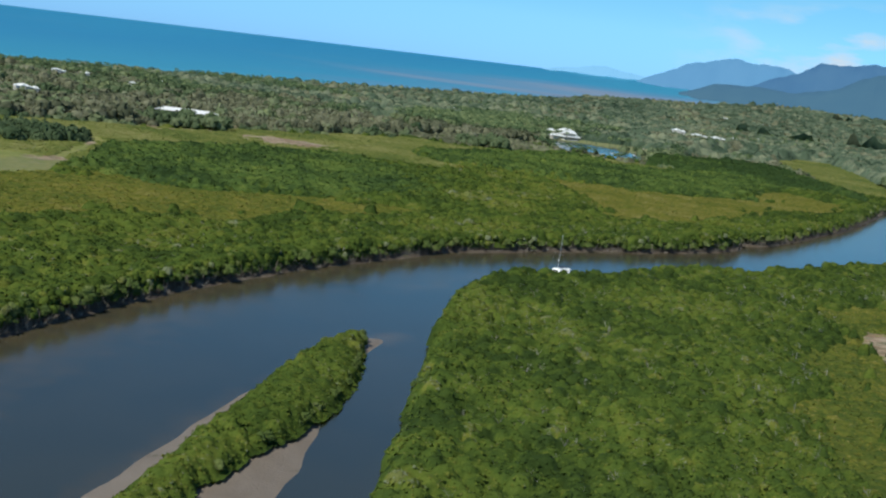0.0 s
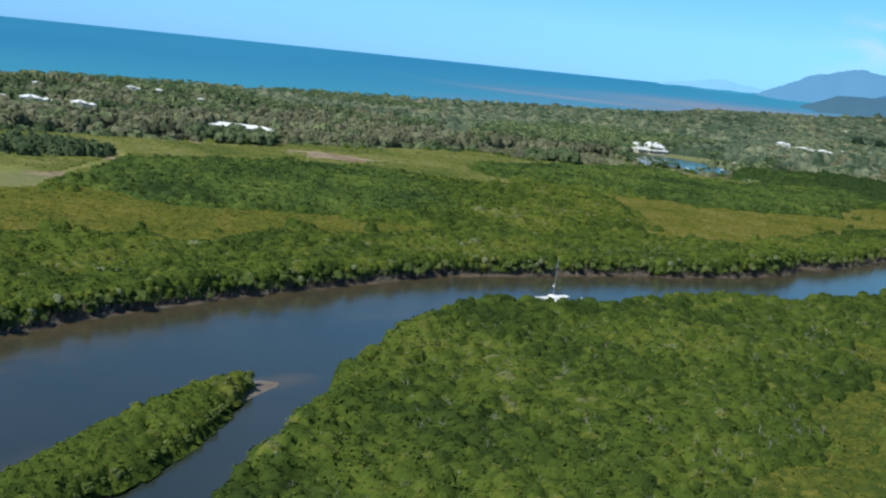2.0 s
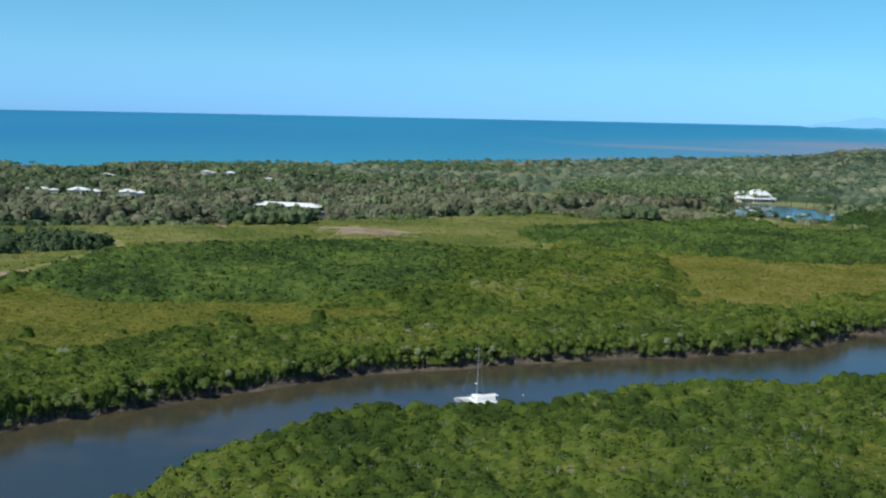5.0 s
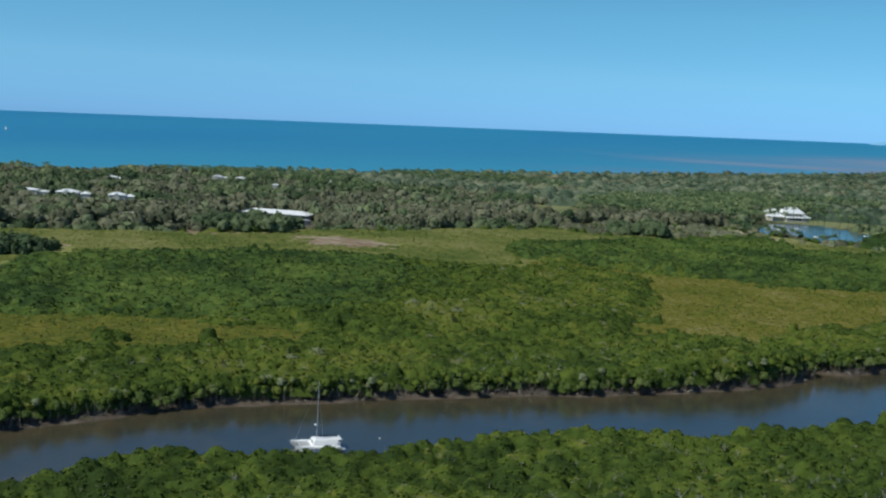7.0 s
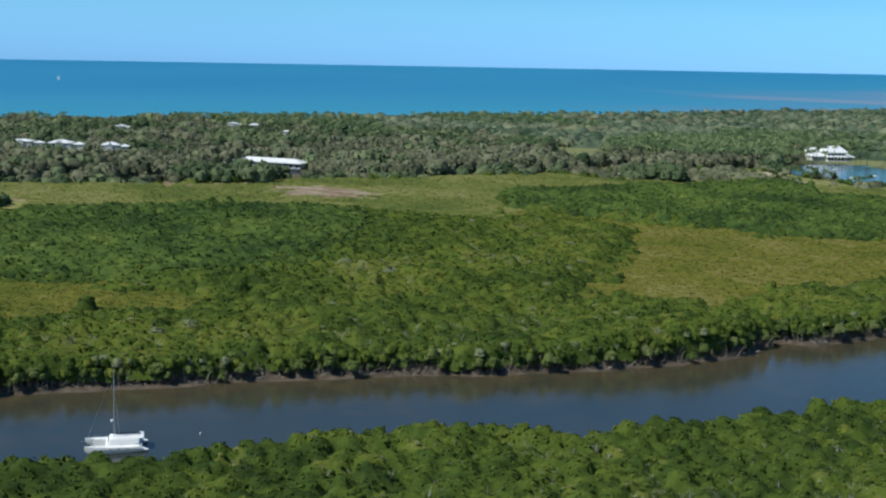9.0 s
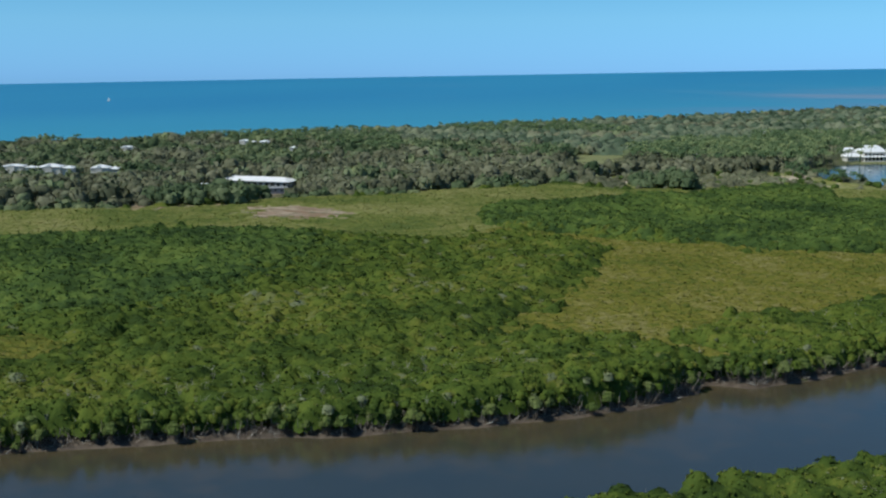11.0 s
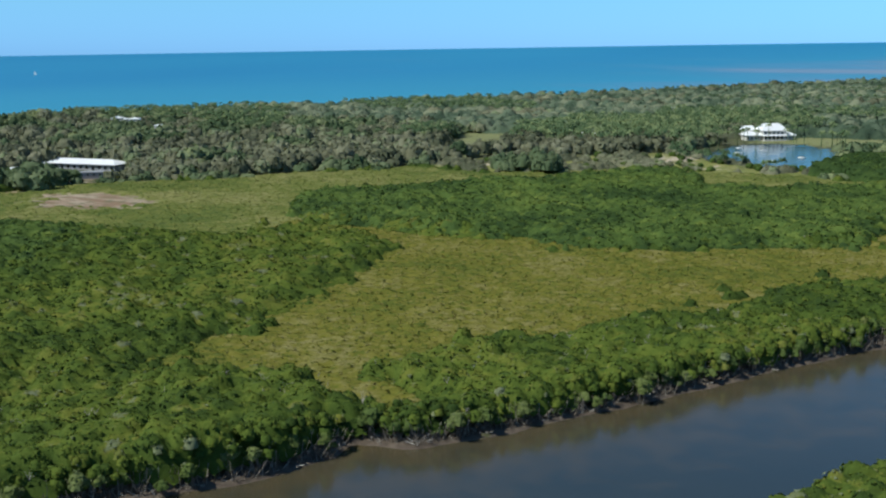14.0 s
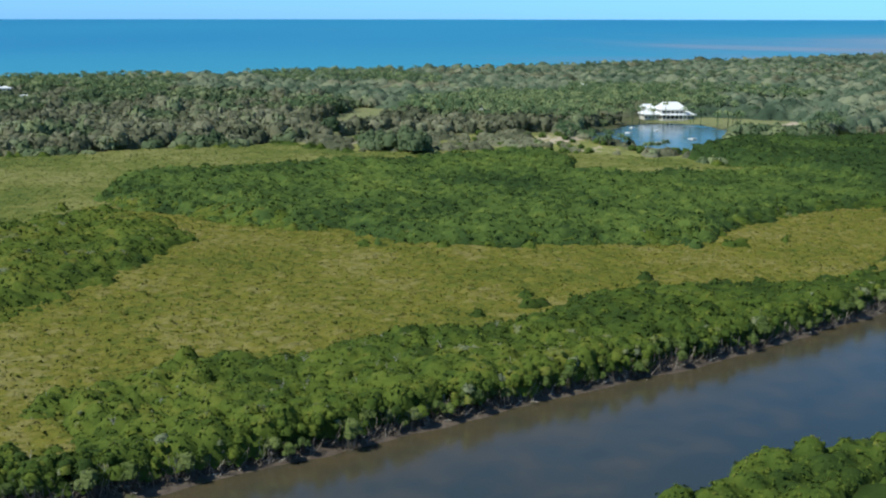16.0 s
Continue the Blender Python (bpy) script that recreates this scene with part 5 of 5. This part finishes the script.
def resort():
    """The large white pavilion beyond the lagoon."""
    z = 1.2
    h = thing("resort_pavilion", pose(-94, 1384, z, 0, 0, 42), "large white resort pavilion with tiered hipped roofs and a colonnade", "building")
    for name, x0, x1, y0, y1, walls, rise in (("main", -9, 10.4, -6, 9, 8.0, 5.4), ("west", -23, -10.6, -5, 6, 4.2, 3.0), ("east", 10.6, 19, -4, 5, 3.6, 2.6), ("rear", -19, -10.6, 8, 15, 7.6, 3.4)):
        part("wall", box(bmesh.new(), x0, x1, y0, y1, -0.5, walls), RENDERED, h)
        part("roof", hip_roof(bmesh.new(), x0, x1, y0, y1, walls, walls + rise, 1.4, min(x1 - x0, y1 - y0) * 0.32), ROOF, h)
    part("terrace", box(bmesh.new(), -11, 11, -11, -6.02, -0.5, 0.45, 0.05), RENDERED, h)
    for k in range(7):
        x = -10 + k * 3.33
        part("column", box(bmesh.new(), x - 0.28, x + 0.28, -10.2, -9.6, 0.45, 3.9, 0.04), RENDERED, h)
    part("verandah_roof", hip_roof(bmesh.new(), -10.4, 10.4, -10.4, -6.1, 3.9, 4.7, 0.5, 1.5), ROOF, h)
    wall_with_openings(h, -9, 9, -6, 0.5, 6, 2.2, 5, RENDERED, 0.3, 3.0, (0, 1, 2, 3, 4))
    wall_with_openings(h, -9, 9, -6, 4.9, 6, 2.0, 5, RENDERED, 0.3, 1.7)
    wall_with_openings(h, -23, -10.6, -5, 0.3, 4, 1.8, 4, RENDERED)
    wall_with_openings(h, 10.6, 19, -4, 0.3, 4, 1.8, 3, RENDERED)


resort()
for x, y, turn, w, d, walls, rise, label in (
        (-616, 896, 35, 26, 12, 5.4, 2.8, "long pale-roofed building among grey-green trees"),
        (-572, 898, 38, 26, 13, 6.4, 4.4, "white-roofed house among grey-green trees"),
        (-536, 915, 40, 20, 11, 6.4, 4.2, "white-roofed house with a bent roof among trees"),
        (-693, 1068, 35, 14, 9, 8.0, 3.0, "tall white house among palms"),
        (-661, 1193, 30, 15, 9, 8.5, 2.8, "white house among the coastal palms"),
        (-616, 1171, 30, 9, 7, 10.0, 2.6, "small white house high among the coastal palms"),
        (-592, 1062, 30, 6, 5, 4.0, 1.6, "small white shed among the woods"),
        (-578, 1288, 30, 8, 7, 6.0, 2.2, "small white house among the coastal palms"),
        (-541, 1131, 30, 6, 5, 9.0, 2.0, "small white gable among the woods"),
        (-748, 1010, 30, 7, 6, 5.0, 3.0, "small white house among trees"),
        (-218, 1300, 30, 13, 9, 4.2, 2.4, "white house beside the clearing"),
        (-268, 1600, 30, 8, 7, 9.0, 3.0, "white gable above the palms"),
        (52, 1840, 15, 20, 12, 11.0, 5.5, "white resort villa among the trees"),
        (84, 1816, 15, 24, 11, 8.5, 4.0, "low white resort wing among the trees"),
        (111, 1790, 15, 22, 11, 9.0, 4.2, "white resort villa among the trees"),
        (-455, 802, 50, 24, 8, 3.2, 1.4, "low pale shed under the trees"),
        (-440, 822, 50, 12, 7, 3.2, 1.4, "low pale shed under the trees"),
        (143, 1902, 20, 9, 7, 8.0, 2.4, "small white villa among the trees"),
        (186, 1974, 10, 10, 7, 8.5, 2.4, "small white villa among the trees"),
        (202, 3100, 10, 18, 12, 9.0, 3.0, "white building far off in the woods"),
        (300, 3000, 10, 16, 12, 9.0, 3.0, "white building far off in the woods"),
        (480, 2600, 10, 40, 16, 7.0, 4.0, "large white building far among the trees")):
    simple_house(x, y, turn, w, d, walls, rise, label, windows=max(3, int(w / 5)))


def pond_float(x, y, s):
    f = thing("pond_float", pose(x, y, 0.5, 0, 0, x * 7), "white fountain float on the blue lagoon", "float", "floats on the lagoon")
    part("deck", box(bmesh.new(), -s, s, -s * 0.7, s * 0.7, 0, 0.6, 0.1), FLOATS, f)
    part("nozzle", rod(bmesh.new(), (0, 0, 0.6), (0, 0, 1.1), 0.2), ALUMINIUM, f)


for x, y, s in ((-80, 1262, 2.1), (-92, 1300, 1.9), (-70, 1290, 1.7), (-40, 1215, 2.3), (-30, 1250, 2.4), (-8, 1270, 1.6)):
    pond_float(x, y, s)


def sailing_boat():
    b = thing("sailing_boat", pose(-2330, 2352, 6.6, 0, 0, 30) @ Matrix.Scale(0.6, 4), "far white sailing boat on the open sea", "boat")
    bm = bmesh.new()
    rows = [[bm.verts.new((x, w * a, z)) for a, z in ((-1, 1.4), (0, -0.3), (1, 1.4))] for x, w in ((-7, 1.6), (0, 2.1), (5, 1.2), (8, 0.05))]
    for r0, r1 in zip(rows, rows[1:]):
        for j in (0, 1):
            bm.faces.new((r0[j], r0[j + 1], r1[j + 1], r1[j]))
        bm.faces.new((r0[2], r0[0], r1[0], r1[2]))
    bm.faces.new(rows[0])
    bmesh.ops.recalc_face_normals(bm, faces=bm.faces)
    part("hull", bm, GELCOAT, b)
    part("mast", rod(bmesh.new(), (0.5, 0, 1), (0.5, 0, 21), 0.14), ALUMINIUM, b)
    bm = bmesh.new()
    for x0, x1, top in ((0.2, -6.5, 20.0), (0.9, 7.5, 17.0)):
        v = [bm.verts.new((x0, s, z)) for s in (-0.05, 0.05) for z in (2.2, top)] + [bm.verts.new((x1, s, 2.2)) for s in (-0.05, 0.05)]
        for f in ((v[0], v[1], v[4]), (v[2], v[5], v[3]), (v[0], v[4], v[5], v[2]), (v[1], v[3], v[5], v[4]), (v[0], v[2], v[3], v[1])):
            bm.faces.new(f)
    part("sail", bm, FLOATS, b, "white sails set")


sailing_boat()

# ---------------------------------------------------------------- single trees along the banks
def mangrove_tree(seed):
    """A bank mangrove: several leaning stems on arched roots, and a ragged crown."""
    r = np.random.default_rng(seed)
    ob = thing("mangrove_tree", Matrix.Identity(4), "mangrove tree with arched grey roots leaning over the muddy bank", "tree", "mangroves along the bank")
    bm = bmesh.new()
    for k in range(3):
        a = r.uniform(0, 2 * math.pi)
        foot = Vector((0.3 * math.cos(a), 0.3 * math.sin(a), -0.3))
        knee = Vector((0.7 * math.cos(a + 0.5) + r.uniform(-0.3, 0.3), 0.7 * math.sin(a + 0.5), r.uniform(1.4, 2.0)))
        rod(bm, foot, knee, 0.13, 0.1, 5)
        rod(bm, knee, knee + Vector((r.uniform(-0.9, 0.9), r.uniform(-0.9, 0.9), 1.7)), 0.1, 0.05, 5)
    for k in range(6):
        a = 2 * math.pi * k / 6 + r.uniform(-0.3, 0.3)
        d = Vector((math.cos(a), math.sin(a), 0))
        rod(bm, d * 0.2 + Vector((0, 0, 1.0)), d * 0.9 + Vector((0, 0, 0.55)), 0.05, 0.045, 4)
        rod(bm, d * 0.9 + Vector((0, 0, 0.55)), d * r.uniform(1.1, 1.5) + Vector((0, 0, -0.5)), 0.045, 0.035, 4)
    part("trunk", bm, ROOTS if seed % 3 else BARK, ob)
    V, T, n = [], [], 0
    for x, y, z, s in ((0, 0, 3.3, 1.6), (r.uniform(0.7, 1.4), r.uniform(-1, 1), 2.7, 1.1), (r.uniform(-1.3, -0.6), r.uniform(-0.8, 0.8), 2.9, 1.2), (r.uniform(-0.5, 0.5), r.uniform(0.6, 1.4), 2.5, 1.05)):
        v, t = crown_shape(38, 0.18, 0.85, int(r.integers(1000)), 6, 2, low=-0.5)
        v = v * np.array([1, 1, 0.95]) + r.normal(0, 0.02, v.shape)
        V.append(v * s + np.array([x, y, z]))
        T.append(t + n)
        n += len(v)
    v = np.concatenate(V)
    crown = new("crown", mesh_from("crown", v, np.concatenate(T), BANKLEAF, False, tone=np.zeros(len(v))))
    crown.parent = ob
    return ob


def bank_leaf():
    """The mangrove leaves again, with a tone for each tree."""
    m = Nodes("bank_mangrove_leaves")
    tone = m.sums(m.span(m.random(), 0, 1, 0.08, 0.58), m.span(m.island(), 0, 1, -0.13, 0.13))
    base = m.ramp(tone, [(0.0, (0.06, 0.09, 0.028)), (0.35, (0.1, 0.135, 0.038)), (0.55, (0.135, 0.162, 0.052)), (0.75, (0.17, 0.19, 0.105))])
    base = m.mix(m.span(m.noise(1.7, 3), 0.25, 0.75), base, m.mix(1.0, base, (0.72, 0.78, 0.7), "MULTIPLY"))
    m.bump(m.noise(3.2, 4, 0.65), 0.6, 0.3)
    return m.finish(base, 0.8, 0.08)


BANKLEAF = bank_leaf()


def along(line, gap, skip=0.0):
    """Points along a line, and the way of the line there."""
    q = np.array(line, float)
    seg = np.hypot(*np.diff(q, axis=0).T)
    run = np.concatenate([[0], np.cumsum(seg)])
    s = np.arange(skip, run[-1], gap)
    x, y = np.interp(s, run, q[:, 0]), np.interp(s, run, q[:, 1])
    e = 1.0
    dx = np.interp(s + e, run, q[:, 0]) - np.interp(s - e, run, q[:, 0])
    dy = np.interp(s + e, run, q[:, 1]) - np.interp(s - e, run, q[:, 1])
    n = np.hypot(dx, dy)
    return np.column_stack([x, y]), np.column_stack([dx / n, dy / n])


def bank_trees():
    r = np.random.default_rng(5)
    kinds = [mangrove_tree(s) for s in range(6)]
    spots = []
    p, d = along(FAR_BANK[2:29], 3.3, 2.0)
    land = np.column_stack([-d[:, 1], d[:, 0]])
    spots += [(a + l * (1.4 + 4.8 * r.uniform() ** 1.4) + r.normal(0, 1.1, 2) * np.abs(l[::-1]), l, r.choice([0.72, 0.95, 1.2])) for a, l in zip(p, land)]
    p, d = along(ISLAND_WOOD[7:15], 4.0)
    land = np.column_stack([-d[:, 1], d[:, 0]]) * -1
    spots += [(a + l * r.uniform(0.2, 1.0), l, 0.72) for a, l in zip(p, land)]
    p, d = along(NEAR_BANK[2:12], 6.5)
    land = np.column_stack([d[:, 1], -d[:, 0]])
    spots += [(a + l * r.uniform(1.0, 2.2), l, 0.95) for a, l in zip(p, land)]
    for i, (a, l, s) in enumerate(spots[:300]):
        x, y = a + r.uniform(-0.8, 0.8, 2)
        z = max(-0.1, float(height(np.array([[x, y]]))[0]))
        lean = r.uniform(-3, 9)
        turn = math.degrees(math.atan2(l[1], l[0])) + r.uniform(-40, 40)
        m = pose(x, y, z, 0, -lean, turn) @ Matrix.Scale(s * r.uniform(0.75, 1.2), 4)
        if i < len(kinds):
            kinds[i].matrix_world = m
        else:
            ob = copy_thing(kinds[int(r.integers(len(kinds)))], m)
            ob.scale = m.to_scale()


bank_trees()


PALEROOT = plain("pale_roots", (0.33, 0.29, 0.245), 0.9, 0.2, wear=0.3, scale=2.0)


def tangle():
    """Roots, fallen stems and bleached sticks under the trees along both banks."""
    r = np.random.default_rng(9)
    p, d = along(FAR_BANK[2:30], 0.42)
    land = np.column_stack([-d[:, 1], d[:, 0]])
    for name, share, mat, label in (("mangrove_roots", 1.5, ROOTS, "dark tangle of mangrove roots along the muddy bank"), ("bare_roots", 1.6, PALEROOT, "pale grey mangrove roots and fallen limbs along the bank"), ("driftwood", 0.49, DEADWOOD, "bleached fallen branches on the muddy bank")):
        n = int(len(p) * share * 1.5)
        k = r.integers(0, len(p), n)
        a = p[k] + land[k] * r.uniform(0.8, 5.0, n)[:, None]
        z = np.maximum(height(a), -0.1)
        up = r.uniform(0.4, 2.6 if mat is ROOTS else 4.2, n) if share > 0.5 else r.uniform(0.0, 1.6, n)
        turn = r.uniform(0, 2 * math.pi, n)
        run = r.uniform(0.4, 2.4, n)
        lo = np.column_stack([a, z - 0.1])
        hi = lo + np.column_stack([run * np.cos(turn), run * np.sin(turn), up + 0.1])
        w = r.uniform(0.04, 0.11, n)[:, None]
        side = np.column_stack([-np.sin(turn), np.cos(turn), np.zeros(n)]) * w
        rise = np.column_stack([np.zeros(n), np.zeros(n), np.ones(n)]) * w
        V = np.stack([lo - side, lo + side, lo + rise * 1.5, hi - side * 0.6, hi + side * 0.6, hi + rise], axis=1).reshape(-1, 3)
        f = np.array([(0, 3, 4, 1), (1, 4, 5, 2), (2, 5, 3, 0)])
        F = (f[None] + (np.arange(n) * 6)[:, None, None]).reshape(-1, 4)
        tagged(new(name, mesh_from(name, V, F, mat)), label, "roots" if share > 0.5 else "driftwood", kind="stuff")


def snags():
    """Bleached bare branches that stick out of the canopy here and there."""
    r = np.random.default_rng(12)
    q = np.concatenate([np.column_stack([r.uniform(-50, 150, 2600), r.uniform(140, 640, 2600)]), np.column_stack([r.uniform(-200, 120, 1500), r.uniform(300, 760, 1500)])])
    d, _ = shore(q)
    right = q[:, 0] > np.interp(q[:, 1], [s[1] for s in NEAR_BANK], [s[0] for s in NEAR_BANK])
    q = q[(d > 2) & ~inside(q, RIVER_SHAPE) & clear_of(q, OPEN_LAND) & in_sight(q, 5) & ((d < 45) | right)]
    V, F, n = [], [], 0
    for x, y in q:
        g = 1.2
        big = r.uniform(0.5, 1.15)
        for _ in range(int(r.integers(5, 11))):
            a = np.array([x, y, g + r.uniform(3.2, 4.0)])
            b = a + np.array([r.normal(0, 0.8), r.normal(0, 0.8), r.uniform(0.9, 1.9)]) * big
            w = r.uniform(0.014, 0.034) * big
            u = np.array([w, 0, 0]), np.array([0, w, 0]), np.array([-w, -w, 0])
            V += [a + s for s in u] + [b + s * 0.5 for s in u]
            F += [(n, n + 1, n + 4, n + 3), (n + 1, n + 2, n + 5, n + 4), (n + 2, n, n + 3, n + 5)]
            n += 6
    tagged(new("bare_branches", mesh_from("bare_branches", np.array(V), np.array(F), DEADWOOD)), "bleached bare branches among the mangrove crowns", "branches", kind="stuff")


def fringe():
    """The leafy outer row of the far bank, low over the mud."""
    p, d = along(FAR_BANK[2:30], 0.68)
    land = np.column_stack([-d[:, 1], d[:, 0]])
    q = p + land * rng.uniform(2.0, 8.5, len(p))[:, None] + rng.normal(0, 0.6, p.shape)
    r = rng.uniform(0.8, 2.0, len(q))
    tall = 1 + 0.4 * np.clip(1.4 - np.hypot(q[:, 0] - 40, q[:, 1] - 605) / 28, 0, 1)
    z = height(q) + rng.uniform(2.5, 5.2, len(q)) * tall
    shapes = [crown_shape(26, 0.19, 0.9, s, 6, 2, low=-0.6) for s in range(81, 89)]
    tone = np.clip(rng.normal(0.4, 0.16, len(q)), 0, 0.8)
    tone[rng.uniform(0, 1, len(q)) < 0.08] = 1.0
    stuff("bank_foliage", spread(q, r, z, shapes, tone), MANGROVE, "leafy mangrove branches hanging over the muddy bank", "mangroves")


tangle()
snags()
fringe()


def palm_tree(x, y, tall, seed, label="feathery green palm beside the lagoon"):
    r = np.random.default_rng(seed)
    z = float(height(np.array([[x, y]], float))[0])
    ob = thing("palm_tree", pose(x, y, z, 0, 0, seed * 47), label, "palm", "palms round the lagoon")
    bm = bmesh.new()
    lean = r.uniform(-0.5, 0.5)
    for k in range(4):
        rod(bm, (lean * (k / 4) ** 2, 0, tall * k / 4 - 0.2), (lean * ((k + 1) / 4) ** 2, 0, tall * (k + 1) / 4), 0.2 - 0.02 * k, 0.18 - 0.02 * k, 6)
    part("trunk", bm, BARK, ob)
    v, t = palm_shape(18, seed)
    keep = t[(t < 18 * 9).all(axis=1)]
    head = new("fronds", mesh_from("fronds", v[:18 * 9] * 3.9 + np.array([lean, 0, tall]), keep, PALM, False, tone=np.full(18 * 9, r.uniform(0.05, 0.6))))
    head.parent = ob


for i, (x, y, h) in enumerate(((-98, 1196, 6.5), (-104, 1204, 8.0), (-110, 1212, 7.0), (-92, 1192, 5.0), (-74, 1188, 6.0), (-66, 1180, 4.5), (-58, 1174, 6.5), (-116, 1230, 8.5),
                               (-122, 1242, 9.0), (-126, 1260, 9.5), (-22, 1160, 5.5), (-18, 1164, 7.0), (-26, 1156, 6.0), (-128, 1280, 10.0), (-134, 1300, 10.5), (-136, 1322, 11.0),
                               (-140, 1340, 10.0), (-150, 1372, 11.0), (-142, 1388, 12.0), (-136, 1402, 10.5), (-58, 1440, 11.0), (-50, 1448, 12.0), (-44, 1436, 10.0),
                               (-38, 1428, 11.5), (-128, 1424, 12.5), (-110, 1440, 13.0), (-92, 1446, 12.0), (-76, 1450, 13.0), (-160, 1392, 12.0), (-168, 1380, 11.0), (-100, 1212, 9.0), (-94, 1204, 7.5), (-108, 1222, 9.5), (-112, 1236, 10.0), (-84, 1196, 7.0), (-78, 1194, 8.0), (-146, 1236, 10.0),
                               (-156, 1250, 11.0), (-150, 1268, 11.5), (-160, 1290, 12.0), (-152, 1310, 11.0), (-164, 1330, 12.5), (-172, 1350, 12.0), (-180, 1310, 12.0), (-174, 1274, 11.5), (-64, 1192, 7.5), (-70, 1198, 8.5), (-54, 1184, 7.0), (-60, 1178, 6.0), (-48, 1178, 6.0))):
    palm_tree(x, y, h * 0.78, 100 + i)


def round_bush(x, y, s, seed, material, label):
    z = float(height(np.array([[x, y]], float))[0])
    ob = thing("bush", pose(x, y, z, 0, 0, seed * 31), label, "bush", "bushes by the lagoon")
    bm = bmesh.new()
    for k in range(3):
        rod(bm, (0, 0, -0.2), (0.4 * s * math.cos(k * 2.1), 0.4 * s * math.sin(k * 2.1), 0.6 * s), 0.12, 0.07, 5)
    part("stem", bm, BARK, ob)
    v, t = crown_shape(60, 0.2, 0.85, seed, 9, 4, low=-0.2)
    crown = new("crown", mesh_from("crown", v * s + np.array([0, 0, 0.3 * s]), t, material, False, tone=np.full(len(v), 0.4)))
    crown.parent = ob


for i, (x, y, s) in enumerate(((-32, 1160, 3.4), (-38, 1164, 3.0), (-10, 1160, 3.6), (-4, 1162, 3.2), (-28, 1150, 2.4), (-84, 1178, 2.2), (-112, 1192, 3.0), (-120, 1186, 3.4), (-178, 1094, 4.0), (-168, 1090, 3.4), (-143, 1083, 3.9), (-134, 1080, 3.2), (-105, 1068, 3.9), (-96, 1072, 3.0),
                               (-73, 1070, 3.9), (-64, 1064, 3.2), (-40, 1050, 3.6), (-100, 1200, 2.6), (-108, 1208, 3.0), (-94, 1190, 2.4), (-70, 1184, 2.8), (-62, 1176, 2.6), (-120, 1236, 3.6), (-130, 1228, 3.9),
                               (-140, 1216, 3.7), (-152, 1222, 3.9), (-150, 1176, 3.4), (-138, 1168, 3.2), (-84, 1160, 2.6), (-66, 1150, 2.4), (-52, 1132, 2.8), (4, 1150, 3.4), (12, 1140, 3.0),
                               (12, 1290, 6.5), (20, 1278, 7.0), (16, 1306, 6.0), (28, 1262, 5.5), (60, 1345, 7.0), (74, 1352, 6.0))):
    round_bush(x, y, s, 200 + i, DARKGROVE if s < 4 else SCRUB, "dark rounded bush on the lagoon shore" if s < 4 else "broad grey-green tree beside the lagoon")

loose = np.random.default_rng(77)
spot = np.column_stack([loose.uniform(-215, 10, 400), loose.uniform(1050, 1180, 400)])
spot = spot[inside(spot, FRONT_OPEN) & clear_of(spot, [PATH, BELT]) & (away(spot, PATH) > 5)]
odds = np.exp(-away(spot, [(-130, 1112), (-86, 1148), (-60, 1120)], False) / 14) + 0.5 * np.exp(-away(spot, [(-200, 1090), (-164, 1074), (-130, 1056)], False) / 14)
spot = spot[loose.uniform(0, 1, len(spot)) < odds]
for i, (x, y) in enumerate(spot[:60]):
    round_bush(float(x), float(y), float(loose.uniform(1.6, 3.6)), 300 + i, SCRUB if i % 3 == 0 else DARKGROVE, "grey-green bush on the open strip behind the mangroves" if i % 3 == 0 else "dark rounded bush on the lagoon shore")
